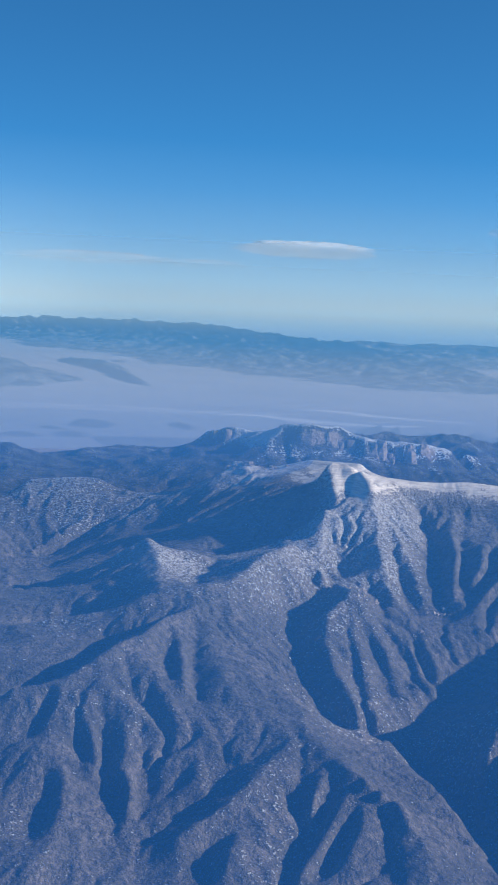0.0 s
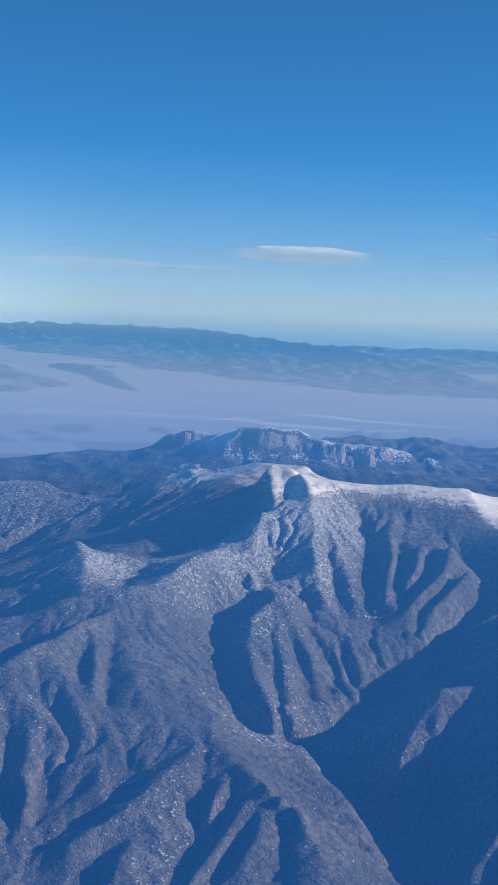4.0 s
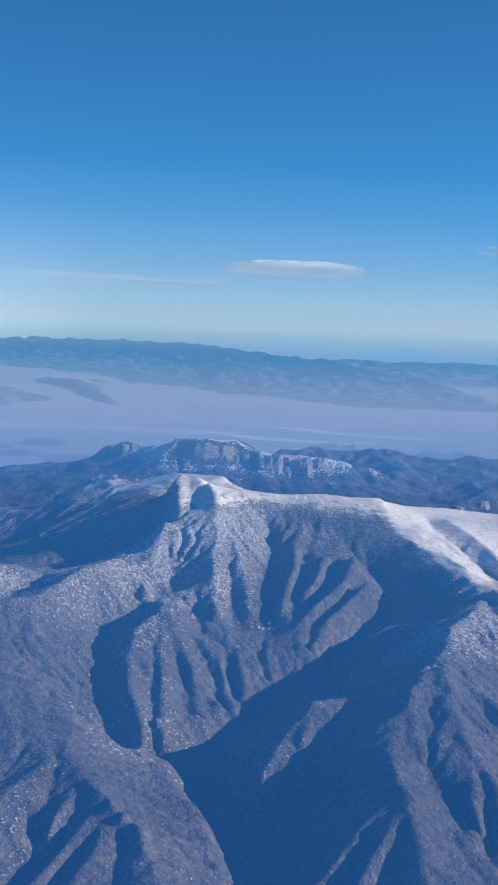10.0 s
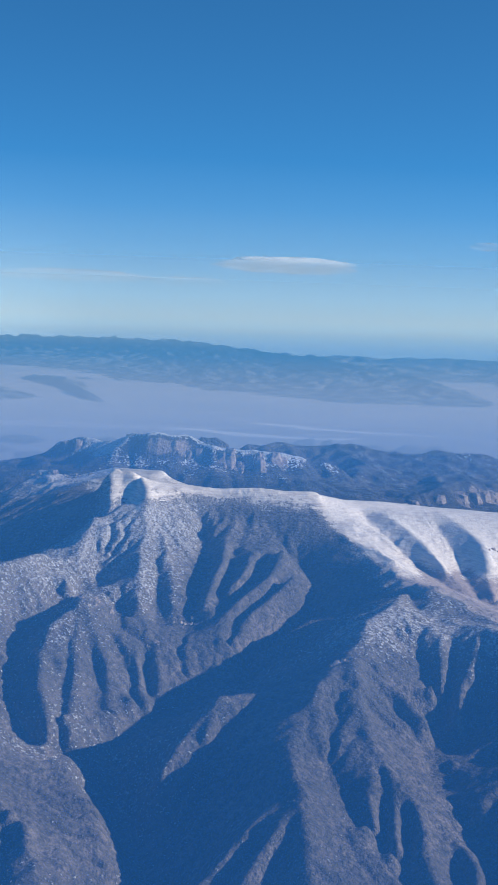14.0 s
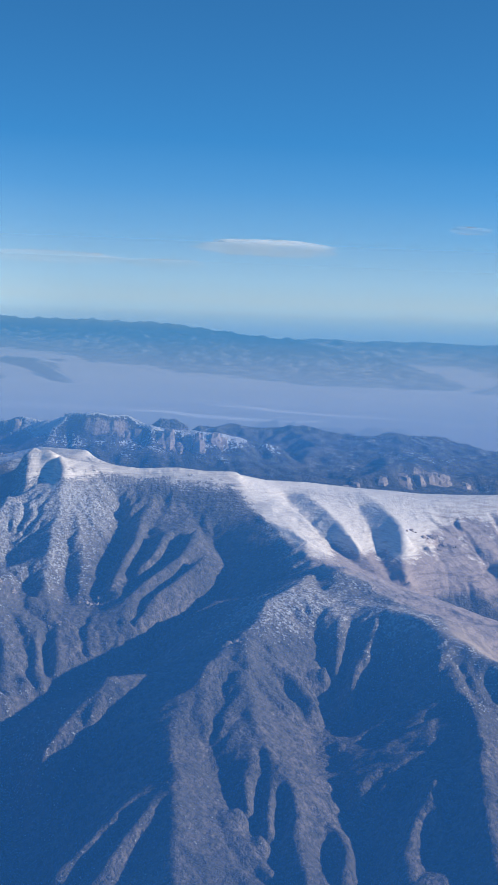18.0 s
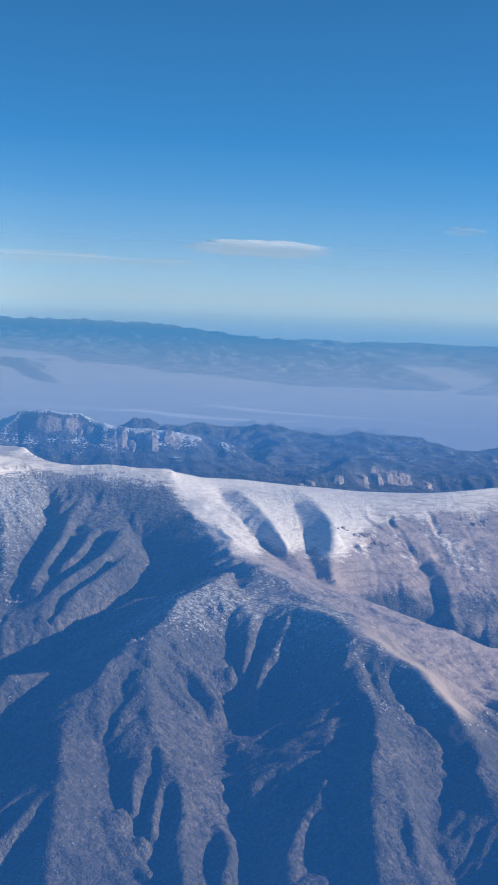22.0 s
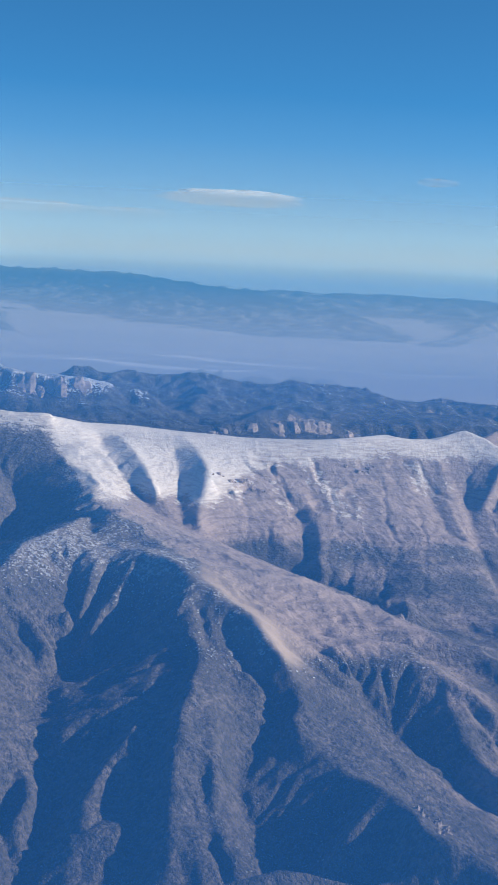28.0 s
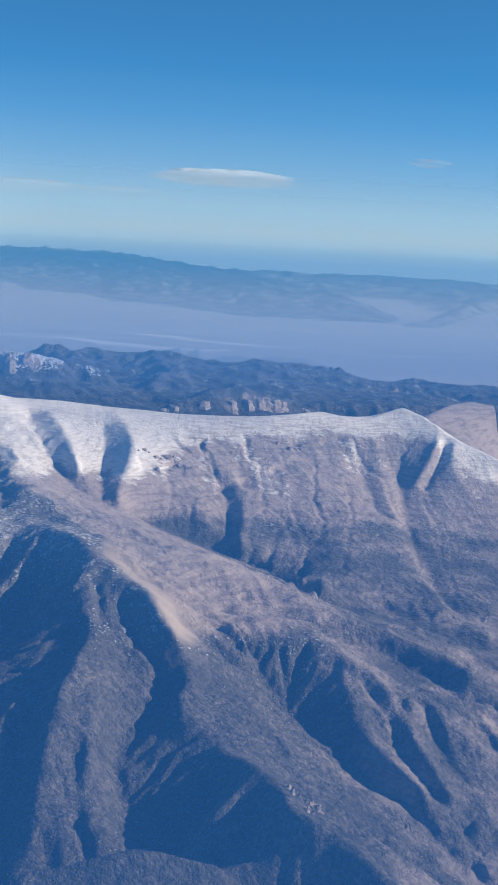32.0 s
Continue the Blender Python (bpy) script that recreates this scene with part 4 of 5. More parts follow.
def ledge(drop, *path):
    """A low rock step along a slope: the ground just below the line is cut away."""
    fall = np.zeros(gz.shape)
    for (ax, ay), (bx, by) in zip(path, path[1:]):
        length = math.hypot(bx - ax, by - ay)
        u, v = (bx - ax) / length, (by - ay) / length
        along = ((gx - ax) * u + (gy - ay) * v) / length
        below = (gx - ax) * v - (gy - ay) * u + 0.8 * fbm(gx, gy, 4, 3, 91)
        fall = np.maximum(fall, smoothstep(below, -0.2, 0.5) * (1 - smoothstep(below, 0.8, 7.0)) * smoothstep(along, -0.1, 0.15) * (1 - smoothstep(along, 0.85, 1.1)))
    return -drop * fall * (0.7 + 0.5 * fbm(gx, gy, 5, 2, 92))


gz = gz + ledge(1.6, (231.0, 394.0), (237.0, 393.5), (243.5, 400.0))
gz = gz + ledge(1.1, (248.0, 391.0), (258.0, 393.0), (266.0, 400.0))
gz = gz + ledge(1.0, (272.0, 404.0), (283.0, 412.0), (296.0, 414.0))
gz = gz + ledge(0.8, (276.0, 360.0), (288.0, 362.0), (300.0, 366.0))
gz = gz + ledge(0.9, (284.0, 424.0), (294.0, 425.0), (303.0, 427.0))

# snow hangs below the crest: a thin band in the west, a wide patchy one in the east, none on the dark west face of the corner ridge
top = np.interp(gx, *np.array(sorted((p[0], p[2]) for line in snow_crests for p in line)).T)
hang = 2.4 + 7.0 * smoothstep(gx, 182, 192) * smoothstep(262 - gx, 0, 40) - 1.6 * smoothstep(gx, 235, 265) + 2.0 * smoothstep(gx, 315, 335)
hang = hang + 4.0 * np.exp(-((gx - 121.5) / 7) ** 2) + 3.0 * smoothstep(118 - gx, 0, 6) * smoothstep(gy, 465, 480)
sx = np.gradient(soften(gz, 6), STEP, axis=1)
bare = smoothstep(sx, 0.1, 0.4) * smoothstep(gx, 140, 160) * smoothstep(193 - gx, 0, 6) * smoothstep(432 - gy, 0, 12)
bare = np.maximum(bare, 0.35 * smoothstep(sx, 0.0, 0.3) * smoothstep(121.5 + 1 - gx, 0, 4) * smoothstep(470 - gy, 0, 10) * smoothstep(gx, 60, 75))
east = smoothstep(gx, 183, 192)
height = gz + 2.0 * fbm(gx, gy, 12, 4, 40) + 1.6 * fbm(gx * 2.4, gy * 0.5, 10, 3, 48)
deep = 4.5 + 7.5 * smoothstep(256 - gx, 0, 26) + 3.5 * smoothstep(gx, 318, 332)
snow = (1 - east) * smoothstep(height, top - hang - 5, top - hang + 3) + east * smoothstep(height, top - deep - 3.0, top - deep + 2.5)
drift = smoothstep(fbm(gx * 1.1, gy * 0.45, 9, 5, 49) + 0.5 * fbm(gx, gy, 3.0, 3, 51), 0.10, 0.45) * open_slope * smoothstep(height, top - 24, top - 10)
snow = np.maximum(snow, 0.62 * drift)
snow = snow * (1 - bare) * smoothstep(gy, 330, 380) * (1 - smoothstep(gy, 449, 456) * smoothstep(gx, 285, 305)) * (1 - 0.3 * smoothstep(118 - gx, 0, 6))
dust = 0.8 * east * (1 - bare) * (1 - 0.8 * smoothstep(gy, 449, 456) * smoothstep(gx, 285, 305)) * smoothstep(gy, 330, 380) * smoothstep(height + 2 * fbm(gx, gy, 25, 4, 44), top - hang - 3.5, top - hang + 3.5)
dust = np.maximum(dust, 0.3 * east * smoothstep(gy, 325, 348) * smoothstep(212 - gx, 0, 14) * smoothstep(height, 46, 54) * (1 - bare))
lvl = gz + 0.045 * (gx - 86)
dust = np.maximum(dust, 0.24 * smoothstep(lvl + 6 * fbm(gx, gy, 14, 4, 47), 46, 66) * (1 - 0.5 * open_slope) * (1 - 0.6 * bare))
dry = smoothstep(gx + 0.25 * (lvl - 50) + 8 * fbm(gx, gy, 30, 3, 60), 205 - 16 * smoothstep(gy, 325, 350), 222 - 16 * smoothstep(gy, 325, 350)) * np.maximum(smoothstep(lvl + 6 * fbm(gx, gy, 40, 4, 63), 38, 56), 0.45 * smoothstep(gx, 215, 260))
behind = smoothstep(gy, 449, 456) * smoothstep(gx, 285, 305)
dry = dry * (1 - 0.25 * behind)
pale = (1 - smoothstep(distance_to((193.0, 334.0), (198.8, 316.0), (205.4, 303.0), (209.5, 294.0), (214.0, 285.0), (219.5, 276.0), (222.5, 262.0)) + 3 * fbm(gx, gy, 9, 3, 66), 3, 13)) * smoothstep(lvl, 40, 46)
frost = 0.30 + 0.05 * smoothstep(175 - gx, 0, 40) - 0.25 * behind + 0.24 * smoothstep(lvl, 36, 62) + 0.2 * fbm(gx, gy, 30, 3, 77)
wooded_snow = 1 - smoothstep(distance_to((99.5, 509.0), (110.9, 505.0), (126.4, 497.0), (141.9, 482.0)) + 2.5 * fbm(gx, gy, 6, 3, 67), 3, 7)
dust = np.maximum(dust, 0.85 * wooded_snow)
# shade on the upper face and west slope, painted by thinning frost, dust, snow
painted_shade = smoothstep(gx - 0.3 * (gy - 425), 144, 152) * smoothstep(190 - gx, 0, 6) * smoothstep(gy, 345, 365) * smoothstep(438 - gy, 0, 6) * (1 - smoothstep(snow, 0.2, 0.6))
painted_shade = np.maximum(painted_shade, smoothstep(118 - gx, 0, 5) * smoothstep(gy, 415, 430) * smoothstep(496 - gy, 0, 12) * (1 - wooded_snow))
frost = frost - 0.22 * painted_shade
thawed = np.exp(-((gx - 203) ** 2 + (gy - 283) ** 2) / 14 ** 2) + np.exp(-((gx - 186) ** 2 + (gy - 345) ** 2) / 12 ** 2)
thawed = np.minimum(thawed, 1)
frost = frost - 0.15 * thawed
dust = dust * (1 - 0.7 * painted_shade) * (1 - 0.6 * thawed)
snow = np.maximum(snow * (1 - 0.7 * painted_shade * smoothstep(118 - gx, 0, 5)), 0.6 * wooded_snow)
dust = dust * (1 - 0.9 * behind) * (1 - 0.75 * pale)
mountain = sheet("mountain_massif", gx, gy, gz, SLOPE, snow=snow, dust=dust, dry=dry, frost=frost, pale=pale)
tagged(mountain, "rugged scrub-covered mountain massif with snow along its crest", "mountain")


# scrub on the near slopes: low bushes too many to count
def scrub_cover(count, seed):
    rng = np.random.default_rng(seed)
    i, j = rng.uniform(2, gx.shape[1] - 3, count * 3), rng.uniform(2, gx.shape[0] * 0.66, count * 3)
    x, y = X0 + i * STEP, Y0 + j * STEP
    ii, jj = i.astype(int), j.astype(int)
    thick = 0.45 + 0.55 * fbm(x, y, 9, 4, 210) + 0.25 * fbm(x, y, 60, 3, 211)
    keep = (rng.random(count * 3) < np.clip(thick, 0.05, 1)) & (snow[jj, ii] < 0.25) & (rng.random(count * 3) > 0.98 * dry[jj, ii]) & (pale[jj, ii] < 0.3)
    x, y, i, j = x[keep][:count], y[keep][:count], i[keep][:count], j[keep][:count]
    ii, jj = i.astype(int), j.astype(int)
    fi, fj = i - ii, j - jj
    z = (gz[jj, ii] * (1 - fi) + gz[jj, ii + 1] * fi) * (1 - fj) + (gz[jj + 1, ii] * (1 - fi) + gz[jj + 1, ii + 1] * fi) * fj
    n, sides = len(x), 5
    r = rng.uniform(0.06, 0.135, n) * (0.8 + y / 900)
    a = rng.uniform(0, 6.28, n)[:, None] + np.arange(sides) * 2 * math.pi / sides
    rr = r[:, None] * rng.uniform(0.7, 1.2, (n, sides))
    low = np.stack([x[:, None] + rr * np.cos(a), y[:, None] + rr * np.sin(a), (z - 0.12)[:, None] + 0 * a], -1)
    high = np.stack([x[:, None] + 0.6 * rr * np.cos(a + 0.5), y[:, None] + 0.6 * rr * np.sin(a + 0.5), (z + 0.9 * r)[:, None] + 0.2 * rr], -1)
    tip = np.stack([x, y, z + 1.45 * r], -1)[:, None]
    v = np.concatenate([low, high, tip], 1)
    k = np.arange(sides)
    f = np.concatenate([np.stack([k, (k + 1) % sides, sides + k], 1), np.stack([(k + 1) % sides, sides + (k + 1) % sides, sides + k], 1),
                        np.stack([sides + k, sides + (k + 1) % sides, 0 * k + 2 * sides], 1)])
    faces = (f[None] + (np.arange(n) * (2 * sides + 1))[:, None, None]).reshape(-1, 3)
    me = bpy.data.meshes.new("scrub")
    me.vertices.add(v.shape[0] * v.shape[1])
    me.vertices.foreach_set("co", v.astype(np.float32).ravel())
    me.loops.add(faces.size)
    me.loops.foreach_set("vertex_index", faces.astype(np.int32).ravel())
    me.polygons.add(len(faces))
    me.polygons.foreach_set("loop_start", np.arange(0, faces.size, 3, dtype=np.int32))
    me.update(calc_edges=True)
    me.materials.append(SCRUB)
    return tagged(new("scrub", me), "dark dry scrub dotted over the mountain slopes", "scrub", kind="stuff")


scrub_cover(85000, 17)

# cliff range behind the massif: a mesa with pale buttressed walls and a second, lower wall
hills = []


def hill(*points):
    hills.append(points)


hill((103, 690, 49.6), (109, 684, 53.7), (111, 680, 58.3), (116, 672, 64.6), (123, 668, 67.8), (129, 666, 68.9), (136, 655, 66.4), (141, 648, 66.3), (144, 640, 70.3), (154, 634, 72.5), (168, 632, 72.4), (176, 631, 70.5), (179, 630, 68.5), (192, 630, 67.3), (205, 629, 66.3), (217, 632, 64.0), (235, 640, 59.6), (254, 650, 54.5))
hill((156, 625, 57.3), (160, 626, 57.7), (169, 625, 59.0), (178, 624, 60.2), (191, 622, 57.4), (204, 622, 57.5), (215, 624, 59.0), (227, 628, 57.6))
hill((160, 630, 66.2), (164, 630, 66.7), (169, 629, 65.3))
hill((145, 634, 65.9), (147, 628, 60.0), (152, 622, 56.8))
hill((138, 655, 65.3), (124, 662, 62.0), (111, 668, 57.7), (92, 675, 53.2), (71, 680, 48.0), (49, 680, 41.9))
hill((123, 600, 52.8), (108, 600, 49.5), (87, 595, 42.3), (62, 590, 37.8))
hill((273, 640, 37.2), (277, 632, 42.1), (283, 628, 44.9), (289, 632, 44.5), (300, 640, 45.8), (309, 648, 47.8), (321, 656, 48.7), (338, 676, 44.1), (351, 690, 39.7), (368, 705, 32.0))
hill((272, 612, 40.0), (289, 622, 38.6), (305, 634, 38.5), (330, 655, 36.6), (351, 680, 33.0), (364, 692, 30.0))
hill((-1, 700, 57.1), (13, 700, 53.6), (23, 700, 53.3), (33, 700, 49.2), (47, 700, 45.1))
hill((215, 690, 55.7), (229, 660, 50.8), (242, 630, 47.8))
hill((245, 600, 45.3), (263, 600, 43.5), (289, 600, 39.6))


def hills_edge(x, y):
    return 42 - 40 * smoothstep(y, 640, 780) - 0.045 * (x - 86)


def buttress(x, y, z, step, reach, size, seed):
    """Push the wall lines in and out, so that straight cliffs break into ribs and chimneys."""
    shift = reach * fbm(x, y * 0.25, size, 4, seed, True) / step
    j = np.clip(np.arange(z.shape[0])[:, None] + shift, 0, z.shape[0] - 1.001)
    j0 = j.astype(int)
    i = np.arange(z.shape[1])[None, :] + 0 * j0
    return z[j0, i] * (1 - (j - j0)) + z[j0 + 1, i] * (j - j0)


hx, hy, hz = relief(hills, -60.0, 560.0, 545.0, 800.0, 1.25, hills_edge)
hz = soften(hz, 1)
hz = buttress(hx, hy, hz, 1.25, 5.0, 16, 61)
near_in = smoothstep(hy, 545, 580) * smoothstep(800 - hy, 0, 60)
hz = hz + near_in * (2.5 * fbm(hx, hy, 40, 5, 31, True) + 1.6 * fbm(hx, hy, 11, 4, 33, True)) - 6 * (1 - near_in)
hz = hz + near_in * (carve(hz, 1.25, 7, 0.08, 900, 14) - hz)
steep = np.hypot(*np.gradient(hz, 1.25))
rock = smoothstep(steep, 1.3, 2.2) + 0.15 * fbm(hx, hy, 20, 3, 37)
hl = hz + 0.045 * (hx - 86)
hsnow = 0.95 * smoothstep(hl + 6 * fbm(hx, hy, 9, 4, 71), 57, 70) * smoothstep(300 - hx, 0, 60) * smoothstep(1.6 - steep, 0, 0.8)
cliffs = sheet("cliff_range", hx, hy, hz, CLIFF, rock=rock, snow=hsnow)
tagged(cliffs, "dark mesa with pale buttressed limestone cliffs dusted with snow", "cliffs")


def crag(parent, name, x, y, z0, z1, w, d, seed, lean=4.0):
    """One limestone buttress: a jagged column that leans back and breaks off in steps."""
    rng = random.Random(seed)
    n, rings = 8, 6
    bm = bmesh.new()
    loops = []
    for r in range(rings):
        f = r / (rings - 1)
        s = (1.0 - 0.35 * f) * rng.uniform(0.85, 1.1)
        loop = []
        for k in range(n):
            a = 2 * math.pi * k / n
            q = s * rng.uniform(0.7, 1.15)
            loop.append(bm.verts.new((x + w * q * math.cos(a), y + lean * f + d * q * math.sin(a), z0 + (z1 - z0) * f + rng.uniform(-0.5, 0.5) * (0.3 + f))))
        loops.append(loop)
    for lo, hi in zip(loops, loops[1:]):
        for k in range(n):
            bm.faces.new((lo[k], lo[(k + 1) % n], hi[(k + 1) % n], hi[k]))
    bm.faces.new(loops[-1])
    me = bpy.data.meshes.new(name)
    bm.to_mesh(me)
    bm.free()
    me.materials.append(LIMESTONE)
    ob = new(name, me)
    ob.parent = parent
    return ob


def ground_height(grid_x, grid_y, grid_z, x, y):
    i = int(np.clip(round((x - grid_x[0, 0]) / (grid_x[0, 1] - grid_x[0, 0])), 0, grid_x.shape[1] - 1))
    j = int(np.clip(round((y - grid_y[0, 0]) / (grid_y[1, 0] - grid_y[0, 0])), 0, grid_y.shape[0] - 1))
    return float(grid_z[j, i])


def cliff_wall(base, height, width, seed):
    """A row of buttresses of uneven height and reach along the foot of a wall."""
    rng = random.Random(seed)
    for (ax, ay, az), (bx, by, bz) in zip(base, base[1:]):
        k = max(1, int(abs(bx - ax) / (width * 1.1)))
        for q in range(k):
            f = (q + rng.random()) / k
            x, y = ax + (bx - ax) * f, ay + (by - ay) * f + rng.uniform(-1.5, 2.0)
            z = ground_height(hx, hy, hz, x, y - 2)
            rim = max(ground_height(hx, hy, hz, x, y + s) for s in (2, 5, 8))
            w = width * rng.uniform(0.6, 1.3)
            crag(cliffs, "buttress", x, y, z - 2, min(rim + rng.uniform(-2.0, 0.6), z + height), w, width * rng.uniform(0.5, 0.9), rng.random())


cliff_wall([(159.0, 625.0, 58.9), (164.0, 625.0, 58.9), (168.9, 625.0, 60.0)], 9.0, 3.2, 1)
cliff_wall([(178.1, 624.0, 60.7), (185.7, 622.0, 59.4), (194.8, 621.0, 58.1), (204.0, 621.0, 58.1), (215.0, 623.0, 59.6), (221.5, 626.0, 60.9)], 11.0, 3.6, 2)
cliff_wall([(118.9, 662.0, 62.1), (131.3, 656.0, 63.3)], 5.0, 2.6, 8)
cliff_wall([(145.0, 636.0, 63.8), (158.4, 630.0, 64.1)], 6.0, 3.0, 9)
cliff_wall([(168.6, 628.0, 63.8), (178.5, 627.0, 64.1)], 6.0, 2.8, 10)
cliff_wall([(274.2, 614.0, 40.8), (280.6, 616.0, 40.3), (286.0, 620.0, 39.9)], 5.0, 4.2, 3)
cliff_wall([(294.8, 626.0, 39.5), (310.7, 636.0, 40.5), (329.6, 655.0, 39.4), (346.9, 675.0, 35.6), (363.0, 690.0, 31.8)], 5.5, 5.0, 4)


# bare rock standing out of the near slopes
def outcrops(x, y, count, spread, size, seed):
    rng = random.Random(seed)
    for _ in range(count):
        px_, py_ = x + rng.gauss(0, spread), y + rng.gauss(0, spread * 0.6)
        z = ground_height(gx, gy, gz, px_, py_)
        s = size * rng.uniform(0.5, 1.3)
        crag(mountain, "rock_outcrop", px_, py_, z - 0.8 * s, z + s * rng.uniform(0.1, 0.4), s * rng.uniform(0.8, 1.5), s * rng.uniform(0.4, 0.8), rng.random(), 0.4 * s)


outcrops(238.4, 398.2, 9, 3.0, 1.4, 1)
outcrops(242.6, 397.5, 6, 2.0, 1.2, 2)
outcrops(231.7, 209.2, 9, 2.2, 0.8, 3)
outcrops(234.7, 204.3, 8, 2.0, 0.7, 4)
outcrops(286.5, 418.5, 6, 3.0, 1.1, 5)
outcrops(134.4, 370.2, 8, 3.0, 0.9, 6)
outcrops(122.1, 352.7, 7, 2.5, 0.9, 7)
outcrops(106.1, 359.7, 8, 2.5, 1.0, 8)
outcrops(81.2, 379.3, 6, 2.0, 0.9, 9)
outcrops(158.5, 300.2, 6, 2.0, 0.8, 10)
outcrops(104.7, 508.0, 10, 4.0, 1.8, 11)
outcrops(115.7, 503.0, 9, 4.0, 1.5, 12)


# dark wooded hills between the cliffs and the plain
woods = []


def wood(*points):
    woods.append(points)


wood((237, 868, 42.1), (243, 868, 44.0), (249, 868, 45.6), (260, 868, 44.4), (273, 868, 46.2), (280, 868, 44.6), (287, 868, 42.6), (298, 868, 43.9), (309, 868, 45.7), (316, 868, 45.8), (325, 868, 43.5), (338, 868, 42.0), (349, 868, 41.2), (361, 868, 39.6), (372, 868, 41.0), (378, 868, 40.8), (383, 868, 38.7), (389, 868, 40.3), (400, 868, 42.1), (405, 868, 40.3), (410, 868, 41.2), (418, 868, 36.9), (428, 868, 33.7), (438, 868, 31.0), (458, 868, 28.0), (469, 868, 28.6), (485, 868, 27.0), (496, 868, 23.4))
wood((231, 800, 43.7), (237, 800, 45.2), (239, 800, 46.2), (244, 800, 44.1), (251, 800, 42.2), (261, 800, 40.5))
wood((316, 866, 43.0), (304, 800, 38.2), (290, 745, 34.8), (278, 700, 29.7))
wood((384, 866, 41.8), (368, 820, 38.4), (346, 770, 37.8))
wood((343, 850, 39.7), (328, 790, 33.5), (311, 730, 30.5))
wood((285, 860, 37.3), (275, 800, 31.2), (262, 730, 26.5))
wood((406, 868, 41.6), (401, 820, 36.7), (404, 780, 32.7))
wood((443, 960, 30.4), (456, 960, 28.7), (478, 960, 22.3), (506, 980, 20.8), (529, 980, 18.0), (541, 975, 12.4))
wood((491, 920, 15.9), (516, 920, 20.5), (550, 930, 23.4), (567, 940, 21.9), (599, 950, 14.7))
wood((437, 880, 23.3), (458, 870, 23.1), (478, 860, 17.3), (506, 850, 20.4), (539, 850, 21.8))
wood((64, 900, 22.2), (92, 960, 24.2), (111, 960, 24.6), (135, 930, 24.6))


def woods_edge(x, y):
    return 30 - 34 * smoothstep(y, 690, 1100) + 0 * x


tx, ty, tz = relief(woods, -80.0, 760.0, 690.0, 1110.0, 1.6, woods_edge)
wood_in = smoothstep(ty, 690, 730) * smoothstep(1110 - ty, 0, 60)
tz = soften(tz, 2) + wood_in * (3.4 * fbm(tx, ty, 50, 6, 35, True) + 3.6 * fbm(tx, ty, 15, 4, 36, True)) - 8 * (1 - wood_in)
tz = tz + wood_in * (carve(tz, 1.6, 9, 0.16, 2500, 15, 6) - tz)
# rock colours steep ground pale: painted ridge light as well as rock bands
tagged(sheet("wooded_hills", tx, ty, tz, CLIFF, rock=0.75 * smoothstep(np.hypot(*np.gradient(tz, 1.6)), 0.75, 1.5), snow=0.3 * smoothstep(fbm(tx, ty, 22, 5, 37, True), 0.3, 0.65)), "dark ribbed wooded hills above the plain", "hills")

# desert plain out to the horizon
px, py = np.meshgrid(np.concatenate([np.linspace(-5200, -200, 80), np.linspace(-180, 1400, 160), np.linspace(1450, 5200, 60)]),
                     np.concatenate([np.linspace(-900, 1080, 70), np.linspace(1090, 1700, 123), np.linspace(1715, 4980, 130)]))
pz = 13 * (1 - smoothstep(py, 850, 1250)) + 0.6 * fbm(px, py, 260, 4, 80) * smoothstep(py, 900, 1300)
pz = pz - 9 * (1 - smoothstep(py, 700, 1000))


def salt(width, *path):
    """A thin salt flat along a line, with ragged sides."""
    near = np.full(px.shape, 1e9)
    qy = py + 42 * fbm(px, py, 110, 4, 83)
    for (ax, ay), (bx, by) in zip(path, path[1:]):
        f = np.clip(((px - ax) * (bx - ax) + (qy - ay) * (by - ay)) / ((bx - ax) ** 2 + (by - ay) ** 2), 0, 1)
        near = np.minimum(near, np.hypot(0.5 * (px - ax - f * (bx - ax)), qy - ay - f * (by - ay)))
    return np.exp(-(near / width) ** 2)


playa = 0.55 * salt(14, (-80, 1640), (61, 1610), (151, 1605), (222, 1584), (296, 1572), (340, 1569))
playa = np.maximum(playa, salt(14, (300, 1525), (366, 1489), (416, 1456), (470, 1430)))
playa = np.maximum(playa, 0.75 * salt(15, (420, 1615), (480, 1560), (540, 1518), (615, 1462), (711, 1434), (820, 1400)))
playa = np.maximum(playa, 0.6 * salt(12, (451, 1500), (532, 1478), (565, 1430), (640, 1400)))
playa = np.maximum(playa, 0.42 * np.exp(-((py + 0.2 * px - 1600) / 120) ** 2) * smoothstep(fbm(px, 3 * py, 300, 4, 84), -0.2, 0.3))
playa = np.maximum(playa, 0.5 * salt(9, (560, 1330), (680, 1310), (800, 1290)))
tagged(sheet("ground", px, py, pz, PLAIN, playa=playa), "wide pale desert plain with thin bright salt streaks", "plain", kind="structure")


